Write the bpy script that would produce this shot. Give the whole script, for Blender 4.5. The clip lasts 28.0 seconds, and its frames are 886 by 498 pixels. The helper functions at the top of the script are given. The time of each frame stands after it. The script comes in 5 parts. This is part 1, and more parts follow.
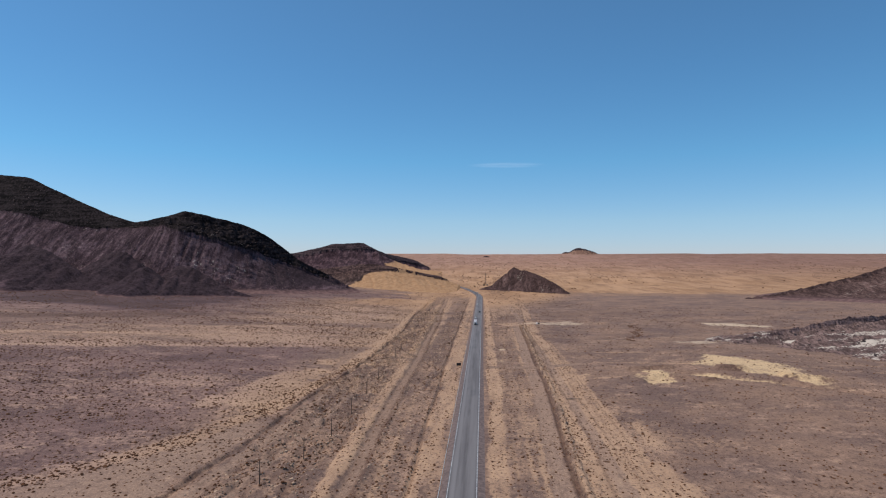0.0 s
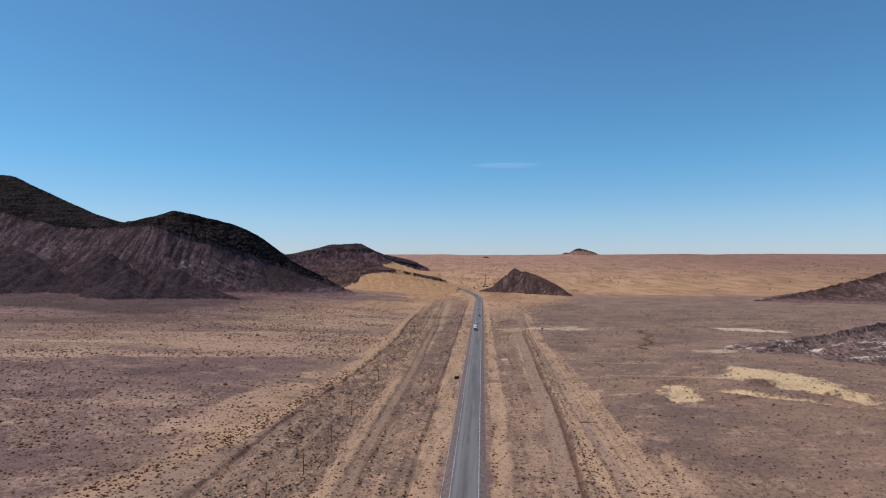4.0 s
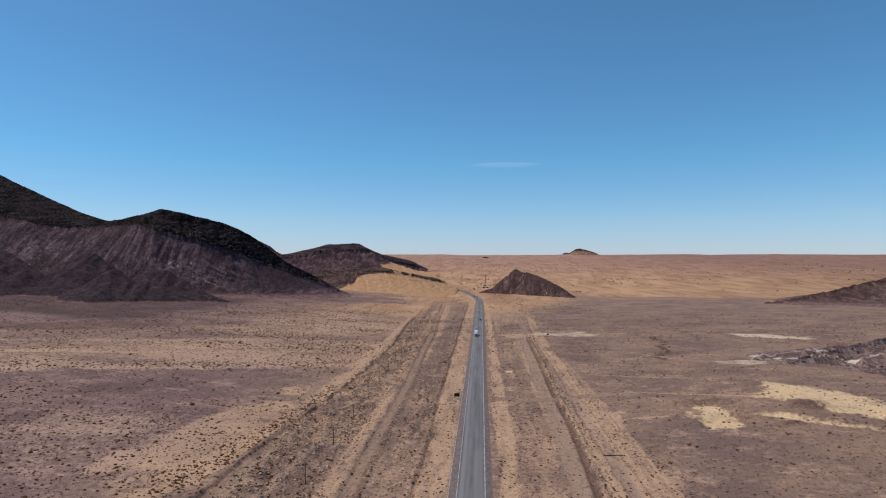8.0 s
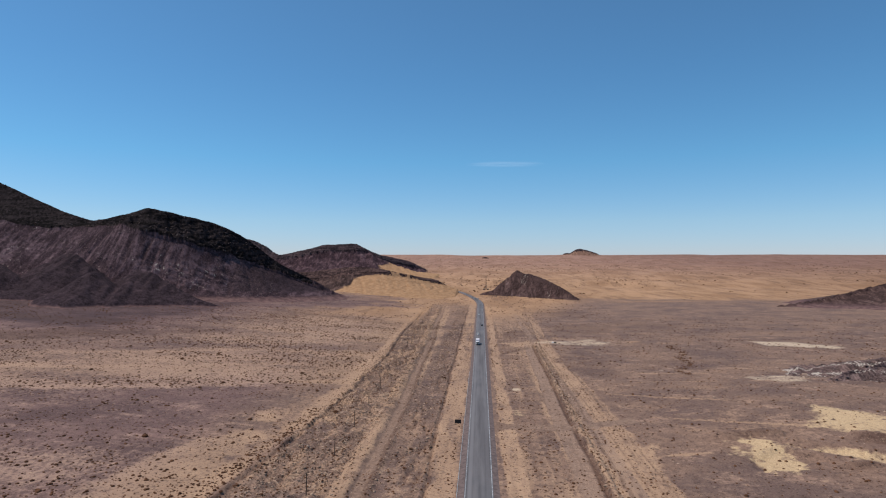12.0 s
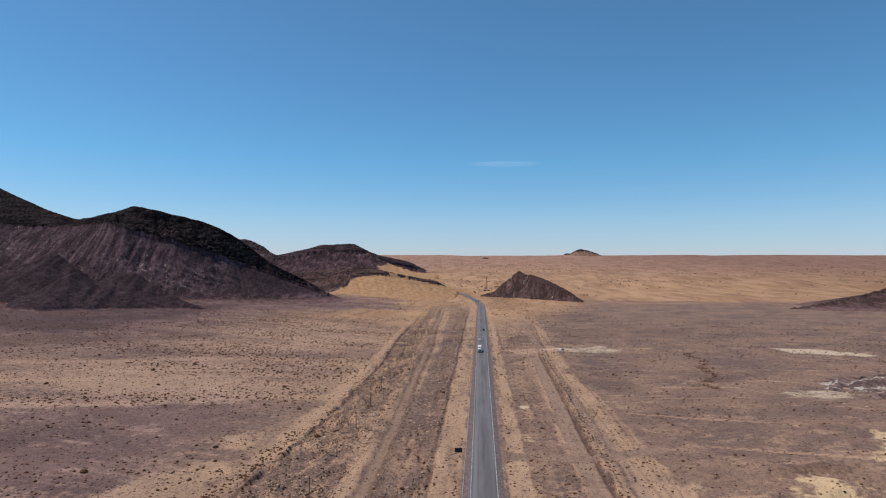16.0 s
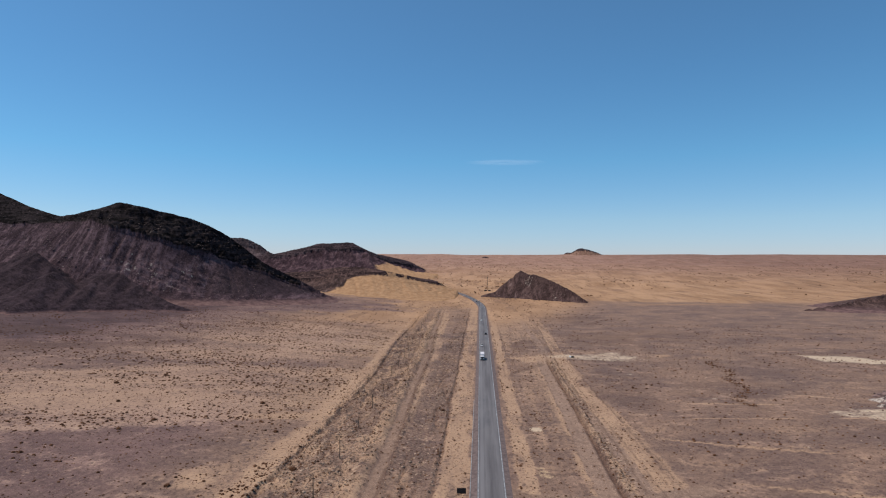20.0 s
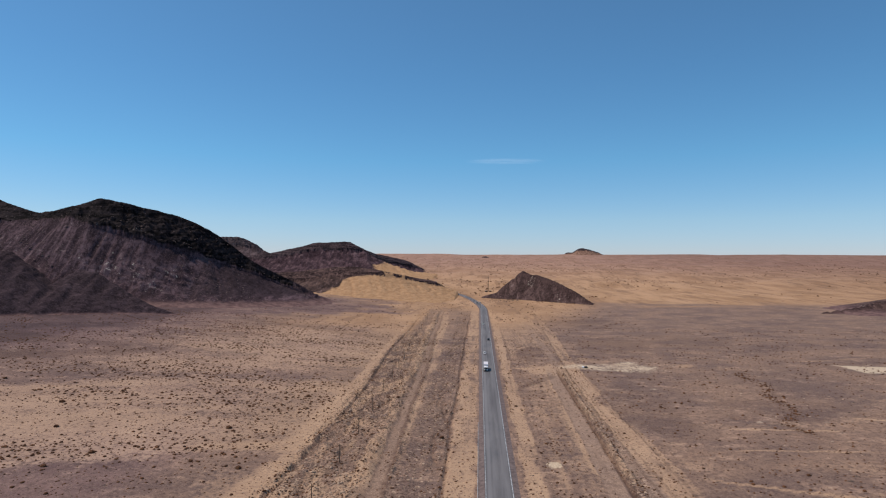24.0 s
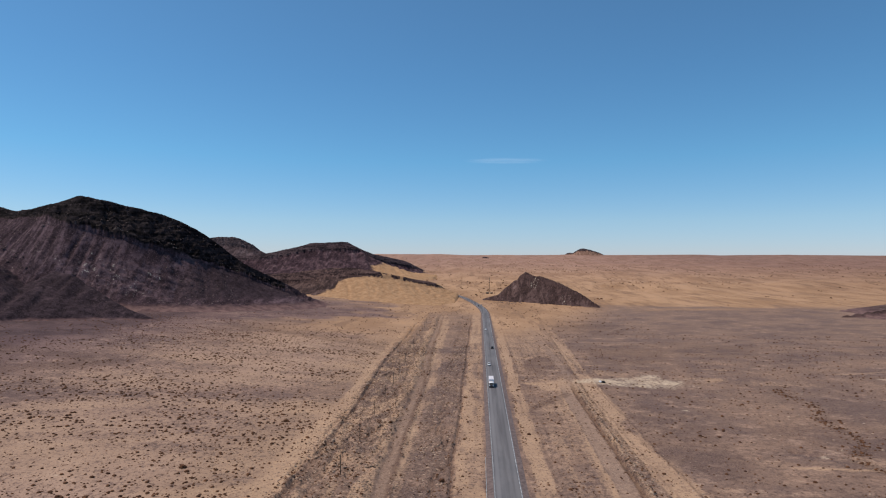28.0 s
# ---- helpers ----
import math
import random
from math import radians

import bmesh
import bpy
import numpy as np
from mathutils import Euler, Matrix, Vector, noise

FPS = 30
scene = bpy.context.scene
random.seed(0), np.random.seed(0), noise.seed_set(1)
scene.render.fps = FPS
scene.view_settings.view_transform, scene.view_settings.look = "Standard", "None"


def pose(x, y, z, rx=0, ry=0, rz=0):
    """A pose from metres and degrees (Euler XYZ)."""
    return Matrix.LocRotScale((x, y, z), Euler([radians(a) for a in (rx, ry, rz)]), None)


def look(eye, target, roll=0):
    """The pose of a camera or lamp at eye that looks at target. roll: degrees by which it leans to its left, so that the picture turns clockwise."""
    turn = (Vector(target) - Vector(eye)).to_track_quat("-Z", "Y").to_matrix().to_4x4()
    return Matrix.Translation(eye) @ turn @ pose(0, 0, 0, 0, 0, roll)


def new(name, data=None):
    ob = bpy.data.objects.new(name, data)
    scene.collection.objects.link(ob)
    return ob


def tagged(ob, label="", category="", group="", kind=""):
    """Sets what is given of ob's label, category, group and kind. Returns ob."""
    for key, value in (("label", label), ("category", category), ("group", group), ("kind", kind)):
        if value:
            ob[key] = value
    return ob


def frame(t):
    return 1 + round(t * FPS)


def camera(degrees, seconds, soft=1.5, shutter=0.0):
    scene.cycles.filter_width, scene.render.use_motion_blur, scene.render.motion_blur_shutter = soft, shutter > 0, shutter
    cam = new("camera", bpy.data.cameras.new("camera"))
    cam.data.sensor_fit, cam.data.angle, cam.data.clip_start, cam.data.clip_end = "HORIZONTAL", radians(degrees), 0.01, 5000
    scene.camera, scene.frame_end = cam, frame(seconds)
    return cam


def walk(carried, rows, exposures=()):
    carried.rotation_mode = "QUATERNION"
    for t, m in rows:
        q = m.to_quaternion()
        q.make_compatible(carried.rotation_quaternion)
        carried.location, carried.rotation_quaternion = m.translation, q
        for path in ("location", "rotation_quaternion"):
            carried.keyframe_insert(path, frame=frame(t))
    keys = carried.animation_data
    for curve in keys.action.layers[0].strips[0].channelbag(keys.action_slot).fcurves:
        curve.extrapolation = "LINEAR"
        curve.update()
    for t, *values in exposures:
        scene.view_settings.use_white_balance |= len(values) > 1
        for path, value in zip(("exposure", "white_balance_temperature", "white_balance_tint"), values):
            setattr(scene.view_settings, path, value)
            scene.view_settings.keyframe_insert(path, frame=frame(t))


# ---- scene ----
cam = camera(74.0, 28.0, 1.15)
# seconds, metres right, ahead and up from the first eye, yaw, pitch, roll
EYE, TURN = 58.0, 3.86
PATH = [
    (0.0, 0.00, 0.00, 0.00, -0.000, 1.379, -0.090),
    (0.5, 0.25, 3.93, 0.10, -0.008, 1.379, -0.100),
    (1.0, 0.49, 7.89, 0.20, -0.008, 1.396, -0.090),
    (1.5, 0.74, 11.84, 0.31, -0.016, 1.396, -0.080),
    (2.0, 1.00, 15.82, 0.47, -0.025, 1.404, -0.080),
    (2.5, 1.20, 19.83, 0.55, -0.033, 1.412, -0.070),
    (3.0, 1.35, 23.86, 0.71, -0.033, 1.420, -0.070),
    (3.5, 1.49, 27.94, 0.84, -0.033, 1.428, -0.050),
    (5.5, 1.84, 44.36, 1.29, -0.099, 1.453, -0.090),
    (6.0, 1.94, 48.69, 1.39, -0.099, 1.445, -0.100),
    (6.5, 1.96, 53.01, 1.51, -0.107, 1.445, -0.110),
    (7.0, 2.00, 57.39, 1.70, -0.115, 1.445, -0.110),
    (7.5, 1.96, 61.87, 1.80, -0.123, 1.445, -0.110),
    (8.0, 1.96, 66.32, 2.00, -0.131, 1.437, -0.100),
    (8.5, 1.98, 70.90, 2.19, -0.140, 1.437, -0.120),
    (9.0, 1.98, 75.55, 2.41, -0.148, 1.428, -0.110),
    (9.5, 2.02, 80.21, 2.63, -0.156, 1.428, -0.110),
    (10.0, 2.08, 84.91, 2.92, -0.172, 1.428, -0.110),
    (10.5, 2.12, 89.53, 3.21, -0.181, 1.428, -0.100),
    (11.0, 2.16, 94.14, 3.49, -0.181, 1.437, -0.090),
    (11.5, 2.21, 98.64, 3.76, -0.181, 1.445, -0.080),
    (12.0, 2.27, 103.07, 4.00, -0.189, 1.445, -0.090),
    (12.5, 2.35, 107.40, 4.21, -0.197, 1.445, -0.090),
    (14.5, 2.78, 124.09, 4.21, -0.213, 1.502, -0.080),
    (15.0, 2.90, 128.19, 4.31, -0.205, 1.478, -0.070),
    (15.5, 2.90, 132.25, 4.39, -0.205, 1.478, -0.100),
    (16.0, 2.98, 136.35, 4.41, -0.205, 1.478, -0.110),
    (16.5, 3.04, 140.41, 4.43, -0.205, 1.469, -0.110),
    (17.0, 3.06, 144.56, 4.47, -0.213, 1.453, -0.130),
    (17.5, 3.02, 148.72, 4.53, -0.222, 1.437, -0.150),
    (18.0, 3.06, 152.95, 4.57, -0.222, 1.428, -0.150),
    (18.5, 3.10, 157.28, 4.60, -0.230, 1.420, -0.160),
    (19.0, 3.12, 161.73, 4.64, -0.230, 1.412, -0.160),
    (19.5, 3.10, 166.18, 4.72, -0.238, 1.396, -0.180),
    (20.0, 3.02, 170.81, 4.74, -0.254, 1.396, -0.180),
    (20.5, 3.06, 175.61, 4.70, -0.254, 1.396, -0.180),
    (21.0, 3.15, 180.46, 4.68, -0.254, 1.396, -0.180),
    (21.5, 3.17, 185.29, 4.68, -0.263, 1.387, -0.190),
    (23.5, 3.23, 204.79, 4.76, -0.304, 1.379, -0.270),
    (24.0, 3.29, 209.72, 4.84, -0.312, 1.371, -0.270),
    (24.5, 3.31, 214.54, 4.90, -0.320, 1.379, -0.260),
    (25.0, 3.43, 219.37, 4.94, -0.328, 1.379, -0.250),
    (25.5, 3.53, 224.20, 4.94, -0.337, 1.387, -0.250),
    (26.0, 3.53, 229.05, 5.04, -0.337, 1.387, -0.250),
    (26.5, 3.45, 233.90, 5.17, -0.345, 1.396, -0.240),
    (27.0, 3.39, 238.82, 5.29, -0.353, 1.396, -0.240),
    (27.5, 3.33, 243.70, 5.51, -0.353, 1.404, -0.240),
    (28.0, 3.33, 248.50, 5.74, -0.353, 1.404, -0.250),
]
walk(cam, [(t, pose(0, 0, EYE, 0, 0, TURN) @ pose(x, y, z, 90 + pitch, roll, yaw)) for t, x, y, z, yaw, pitch, roll in PATH],
     [(0.0, 0.0, 6500, 10), (10.0, 0.0, 6520, 10), (28.0, 0.0, 6640, 10)])

# ---- light ----
SUN = Vector((-0.44, 0.03, 0.90)).normalized()
world = bpy.data.worlds.new("world")
scene.world = world
world.use_nodes = True
wn = world.node_tree
sky = wn.nodes.new("ShaderNodeTexSky")
sky.sky_type = "NISHITA"
sky.sun_disc = False
sky.sun_elevation = math.asin(SUN.z)
sky.sun_rotation = math.atan2(SUN.x, SUN.y)
sky.altitude = 900
sky.air_density = 1.0
sky.dust_density = 0.15
sky.ozone_density = 3.0
wn.nodes["Background"].inputs["Strength"].default_value = 0.101
# a clear desert sky: deeper blue above, milky towards the horizon
away = wn.nodes.new("ShaderNodeTexCoord")
split = wn.nodes.new("ShaderNodeSeparateXYZ")
tint = wn.nodes.new("ShaderNodeValToRGB")
tone = wn.nodes.new("ShaderNodeMix")
tone.data_type, tone.blend_type = "RGBA", "MULTIPLY"
tone.inputs[0].default_value = 1.0
stops = tint.color_ramp.elements
stops[0].position, stops[0].color = 0.0, (0.73, 0.785, 1.11, 1)
stops[1].position, stops[1].color = 0.5, (0.68, 1.03, 1.13, 1)
for place, shade in ((0.07, (0.775, 0.94, 1.105, 1)), (0.17, (0.60, 1.03, 1.18, 1)), (0.30, (0.61, 1.02, 1.17, 1))):
    stop = stops.new(place)
    stop.color = shade
wn.links.new(away.outputs["Generated"], split.inputs[0])
wn.links.new(split.outputs[2], tint.inputs[0])
wn.links.new(sky.outputs[0], tone.inputs[6])
wn.links.new(tint.outputs[0], tone.inputs[7])
wn.links.new(tone.outputs[2], wn.nodes["Background"].inputs["Color"])
sun = new("sun", bpy.data.lights.new("sun", "SUN"))
sun.data.energy, sun.data.angle, sun.data.color = 3.5, radians(0.53), (1.0, 0.92, 0.83)
sun.matrix_world = look(SUN * 500, (0, 0, 0))
scene.view_settings.exposure = 0.0


# ---- noise on arrays ----
RNG = np.random.RandomState(11)
TAB = RNG.permutation(1024)
VAL = RNG.rand(1024)


def vnoise(x, y, seed=0):
    """Smooth value noise, 0 to 1, on arrays."""
    x, y = np.asarray(x, float) + seed * 17.3, np.asarray(y, float) - seed * 9.1
    xi, yi = np.floor(x).astype(int), np.floor(y).astype(int)
    fx, fy = x - xi, y - yi
    fx, fy = fx * fx * (3 - 2 * fx), fy * fy * (3 - 2 * fy)

    def at(i, j):
        return VAL[(TAB[i & 1023] + j * 7 + seed * 131) & 1023]

    a, b = at(xi, yi), at(xi + 1, yi)
    c, d = at(xi, yi + 1), at(xi + 1, yi + 1)
    return (a * (1 - fx) + b * fx) * (1 - fy) + (c * (1 - fx) + d * fx) * fy


def facet(x, y, seed=0):
    """Noise of flat, creased patches, 0 to 1, on arrays."""
    x, y = np.asarray(x, float) + seed * 17.3, np.asarray(y, float) - seed * 9.1
    xi, yi = np.floor(x).astype(int), np.floor(y).astype(int)
    fx, fy = x - xi, y - yi

    def at(i, j):
        return VAL[(TAB[i & 1023] + j * 7 + seed * 131) & 1023]

    upper = fx + fy > 1
    base = np.where(upper, at(xi + 1, yi + 1), at(xi, yi))
    return base + np.where(upper, (1 - fx) * (at(xi, yi + 1) - base) + (1 - fy) * (at(xi + 1, yi) - base), fx * (at(xi + 1, yi) - base) + fy * (at(xi, yi + 1) - base))


def fbm(x, y, octaves=4, seed=0):
    total, amp, norm = 0.0, 1.0, 0.0
    for k in range(octaves):
        total = total + amp * vnoise(x * 2 ** k, y * 2 ** k, seed + k)
        norm += amp
        amp *= 0.5
    return total / norm


def smooth(a, b, v):
    t = np.clip((np.asarray(v, float) - a) / (b - a), 0, 1)
    return t * t * (3 - 2 * t)


def bump(v, centre, half, soft):
    """1 within half of centre, falling to 0 over soft."""
    return 1 - smooth(half, half + soft, np.abs(v - centre))


def blob(x, y, cx, cy, rx, ry, seed=0, slant=0.0):
    """A patch with a ragged edge."""
    y = y - slant * (x - cx)
    d = np.sqrt(((x - cx) / rx) ** 2 + ((y - cy) / ry) ** 2)
    d = d + (fbm(x / (0.5 * rx + 2), y / (0.5 * rx + 2), 4, seed + 40) - 0.5) * 1.9
    return 1 - smooth(0.55, 1.2, d)


def patch(x, y, cx, cy, rx, ry, seed=0):
    """A patch with a crisp, wandering edge."""
    d = np.sqrt(((x - cx) / rx) ** 2 + ((y - cy) / ry) ** 2) + (fbm(x / (0.6 * rx), y / (0.6 * ry), 4, seed + 90) - 0.5) * 1.1
    return 1 - smooth(0.86, 1.0, d)


def wander(x, y, across, along, width, seed):
    """Thin branching lines that run with the road."""
    g = fbm(x / across + 0.3 * np.sin(y / 31), y / along, 3, seed) - 0.5
    return np.exp(-(g / width) ** 2)


# ---- the lie of the land ----
def road_x(y):
    return -5.2 - 3.6e-4 * np.clip(np.asarray(y, float) - 980, 0, None) ** 2


def left_track(y):
    return np.interp(y, (160, 275, 404, 470, 715, 900), (-34.6, -38.6, -40, -42, -50.3, -57)) + 0.7 * np.sin(np.asarray(y, float) / 41)


def right_ditch(y):
    return np.interp(y, (150, 177, 226, 287, 320, 375, 420, 470, 535, 600), (25, 25.5, 27.5, 29.8, 30.2, 31.2, 32, 32.8, 34.5, 37)) + 0.4 * np.sin(np.asarray(y, float) / 31)


def right_track(y):
    return np.interp(y, (150, 287, 395, 440, 545, 652, 915), (38, 40, 42, 43, 43.6, 48.7, 58.6)) + 0.5 * np.sin(np.asarray(y, float) / 27)


def bank_x(y):
    return np.interp(y, (130, 190, 250, 305, 350, 377, 420, 450, 550, 720, 860), (-80, -75, -76, -73, -69.3, -68, -67, -67.2, -71.5, -77, -79)) + 0.8 * np.sin(np.asarray(y, float) / 37)


def shrub_band(y):
    return np.interp(y, (120, 150, 164, 183, 204, 231, 261, 320, 420), (-136, -114, -105, -96, -90.5, -84, -80, -75, -73.5))


def gully_x(y):
    return np.interp(y, (420, 444, 469, 509, 560), (106, 109, 120, 131, 140)) + 2.5 * np.sin(np.asarray(y, float) / 9)


def rut_x(y):
    return np.interp(y, (170, 220, 363, 770), (-19.6, -20, -21.3, -22)) + 0.4 * np.sin(np.asarray(y, float) / 19)


def land(x, y):
    """Broad heights, without the small relief."""
    x, y = np.asarray(x, float), np.asarray(y, float)
    z = 0.058 * np.clip(-x - 80, 0, 420) * smooth(-200, 250, y) * (1 - smooth(1250, 1900, y))
    z = z + 7.0 * np.exp(-((x - 150) / 80) ** 2 - ((y - 340) / 120) ** 2)
    d = np.clip((y - 1120 - 0.05 * np.abs(x)) / 3080, 0, 1)
    z = z + (124 + 7 * smooth(500, 2400, x)) * d ** 1.3
    far = smooth(1250, 1700, y)
    ridges = 1 - np.abs(2 * fbm(x / 420 + 0.3 * fbm(x / 160, y / 160, 2, 5), y / 230, 3, 3) - 1)
    z = z + far * (14 * (ridges - 0.75) + 9 * (fbm(x / 130, y / 110, 3, 8) - 0.5)) * (1 - 0.45 * smooth(3300, 4100, y))
    return z - 60 * smooth(4250, 4700, y)


def ground_height(x, y):
    x, y = np.asarray(x, float), np.asarray(y, float)
    z = land(x, y)
    away = smooth(8, 22, np.abs(x - road_x(y)))
    z = z + away * (1.1 * (fbm(x / 38, y / 38, 3, 1) - 0.5) + 0.5 * (fbm(x / 5, y / 6, 3, 2) - 0.5))
    near = smooth(60, 120, y) * (1 - smooth(900, 1020, y))
    lt, xd, bx = left_track(y), right_ditch(y), bank_x(y)
    rubble = (bump(x, (lt + bx) / 2 - 3, 12, 4) + 0.45 * bump(x, -27, 4, 3)) * near
    z = z + rubble * 3.0 * (fbm(x / 3.2, y / 4.5, 4, 12) - 0.5)
    ragged = 0.3 + 1.4 * vnoise(x * 0, y / 4.5, 3)
    z = z + near * (0.55 * bump(x, bx - 0.3, 0.3, 0.8) * ragged - 0.3 * bump(x, bx + 1.0, 0.4, 0.9))
    z = z + near * (-0.35 * bump(x, lt, 1.7, 0.8) + 0.7 * bump(x, lt - 5.2, 1.0, 2.4) + 0.45 * bump(x, lt + 2.9, 0.3, 0.9) * ragged)
    ditch = 1 - smooth(545, 575, y)
    z = z + near * ditch * (-0.75 * bump(x, xd, 0.45, 0.7) + 0.7 * bump(x, xd + 1.8, 0.4, 1.2) * ragged - 0.15 * bump(x, xd - 4, 2.4, 0.6))
    z = z + 0.7 * bump(y, 328, 1.5, 1.5) * bump(x, xd, 0.45, 0.7) * near
    z = z - near * 0.45 * bump(x, rut_x(y), 0.25, 0.7) + near * 0.3 * bump(x, rut_x(y) - 1.0, 0.2, 0.7) * ragged
    dug = near * (bump(x, -27, 5, 3) + 0.6 * bump(x, (lt + bx) / 2, 11, 4) + 0.25 * bump(x, 18, 8, 3))
    z = z - 0.7 * dug * wander(x, y, 7, 34, 0.035, 91)
    # sand pits beside the rock outcrop
    z = z - 1.6 * blob(x, y, 86, 288, 10, 10, 3) - 1.6 * blob(x, y, 128, 280, 30, 5, 5, -0.7)
    z = z + 2.2 * blob(x, y, 123, 303, 6, 3, 5, -0.4) + 2.0 * blob(x, y, 146, 284, 11, 2.4, 6, -0.6) + 1.6 * blob(x, y, 90, 312, 12, 3, 7) + 1.2 * blob(x, y, 105, 281, 5, 2, 8)
    z = z - 1.2 * blob(x, y, 95, 453, 5, 4, 9)
    return z


def ground_masks(x, y):
    """Where sand, pale crust, worn track, rubble, dunes and wash lie on the gravel, and dark ground with painted shade.
    """
    x = x + 1.7 * (fbm(x / 3.0, y / 7, 4, 28) - 0.5)
    n1, n2 = fbm(x / 60, y / 22, 4, 21), fbm(x / 9, y / 9, 3, 22)
    sand = 0.18 + 0.40 * (n1 - 0.5) + (0.26 + 1.3 * (fbm(x / 4, y / 11, 4, 96) - 0.45)) * bump(x, -58, 13, 4) * smooth(190, 300, y) * (1 - smooth(780, 900, y)) + 0.06 * bump(x, -42, 34, 6)
    sand = sand - 0.27 * smooth(50, 70, x) * smooth(480, 620, y) - 0.12 * smooth(54, 66, x) * (1 - smooth(270, 330, y)) - 0.14 * smooth(70, 100, x) * (1 - smooth(240, 280, y))
    near = 1 - smooth(940, 1050, y)
    rx, lt, xd, bx, rut = road_x(y), left_track(y), right_ditch(y), bank_x(y), rut_x(y)
    ditch = 1 - smooth(545, 575, y)
    # plain on the side of the dark hill: a shrubby pale line with darker gravel in front of it
    left = smooth(bx - 1, bx - 4, x)
    over = y - (405 + 0.42 * (x + 86)) + 36 * (fbm(x / 90, y / 60, 3, 23) - 0.5)
    bands = 0.40 * bump(over, 3 + 5 * (n2 - 0.5), 2.2, 5) * smooth(0.3, 0.6, fbm(x / 30, y / 30, 2, 83)) + 0.16 * smooth(-3, 6, over) * (1 - smooth(330, 460, over)) * (0.55 + 0.9 * n1) - 0.10 * bump(over, -45, 30, 16)
    bands = bands + 0.20 * blob(x, y, -132, 270, 26, 15, 31) + 0.48 * blob(x, y, -92, 255, 20, 70, 48) + 0.25 * blob(x, y, -84, 352, 9, 40, 49) + 0.06 * smooth(420, 330, y) + 0.20 * bump(over, -150, 5, 12) * n1 + 0.2 * bump(over, -205, 4, 10) * n1 + 0.3 * bump(over, 58, 1.5, 4) * n2 + 0.3 * bump(over, 104, 2, 5) * n2 - 0.2 * bump(over, 128, 6, 10)
    bands = bands + 0.36 * bump(x, shrub_band(y), 2.2, 4 + 0.03 * np.clip(300 - y, 0, 200)) * (0.5 + n2) - 0.3 * blob(x, y, -150, 742, 75, 20, 32) - 0.5 * blob(x, y, -335, 472, 120, 26, 33, 0.8) - 0.4 * blob(x, y, -310, 575, 130, 24, 43) + 0.3 * blob(x, y, -277, 380, 50, 8, 44, 0.4)
    sand = sand + 0.8 * left * (bands + 0.27 * smooth(-300, -150, x) * smooth(-3, 10, over) * (1 - smooth(300, 420, over)))
    # the other plain: thin pale streaks and dark patches
    right = smooth(50, 56, x)
    wav = y + 0.12 * x + 10 * np.sin(x / 50) + 34 * (fbm(x / 90, y / 60, 3, 24) - 0.5)
    streak = smooth(0.93, 1.0, np.sin(wav / 9.5)) * smooth(0.46, 0.6, fbm(x / 70, y / 30, 2, 25))
    sand = sand + right * (0.13 * smooth(0.5, 1.0, np.sin(wav / 3.3 + 7 * n1)) * smooth(0.4, 0.6, fbm(x / 40, y / 30, 2, 27)) - 0.03 + 0.16 * streak + 0.14 * bump(wav, 640, 22, 40) + 0.14 * bump(wav, 900, 40, 60) + 0.2 * smooth(90, 170, x) * bump(wav, 850, 50, 70) * smooth(0.4, 0.65, n1) + 0.24 * bump(wav, 222, 8, 16))
    darker = (0.55 * patch(x, y, 100, 838, 36, 52, 34) + 0.45 * patch(x, y, 25, 628, 10, 32, 35) + 0.45 * patch(x, y, 92, 672, 31, 46, 36) + 0.3 * patch(x, y, 150, 700, 40, 40, 37) + 0.3 * patch(x, y, 60, 470, 18, 40, 38) + 0.3 * patch(x, y, 120, 470, 30, 26, 39)) * (1 - bump(y - 753 - 1.85 * (x - 76), 0, 4, 4))
    gully = bump(x, gully_x(y), 1.4, 2.6) * bump(y, 492, 66, 16)
    tracks = 0
    for y0, b, amp, wave in ((252, -0.30, 3, 60), (338, -0.30, 4, 75), (398, 0.22, 12, 90), (230, 0.05, 6, 50), (290, 0.2, 6, 80), (375, -0.2, 8, 70), (430, 0.1, 9, 90), (470, -0.16, 14, 110), (610, 0.08, 16, 120), (700, -0.1, 20, 150)):
        tracks = tracks + bump(y - (y0 + b * (x - 60) + amp * np.sin(x / wave * 3)), 0, 0.3, 0.8 + y0 / 900)
    sand = sand - darker - 0.24 * right * smooth(0.44, 0.60, fbm(x / 95, y / 38, 4, 94)) * smooth(60, 90, x) + 0.25 * gully + right * 0.6 * tracks * smooth(0.44, 0.60, fbm(x / 35, y / 20, 3, 84))
    # strips that run with the road
    u = x - rx + 3.0 * (fbm(x / 9, y / 24, 3, 95) - 0.5)
    strip = 0.44 * bump(u, -10.8, 3.8, 1.0) + 0.42 * bump(u, 10.4, 2.6, 0.7) + 0.16 * bump(u, -20, 3, 3)
    strip = strip + 0.32 * bump(x, bx - 4.0, 2.2, 2.0) * smooth(330, 420, y) - 0.16 * bump(x, -28, 5.5, 2) + 0.40 * bump(x, lt - 5.4, 1.8, 1.6) + 0.24 * bump(x, lt + 6, 2.5, 2.5) 
    strip = strip + ditch * (0.50 * bump(x, xd + 4.2, 2.4, 1.6) + 0.20 * bump(x, xd - 7.5, 0.5, 0.8)) + (1 - smooth(300, 340, y)) * (0.3 * bump(x, 6.5, 3.0, 1.0) + 0.16 * bump(x, 15, 4.5, 1.5) + 0.35 * bump(x, xd + 4.5, 2.8, 1.0))
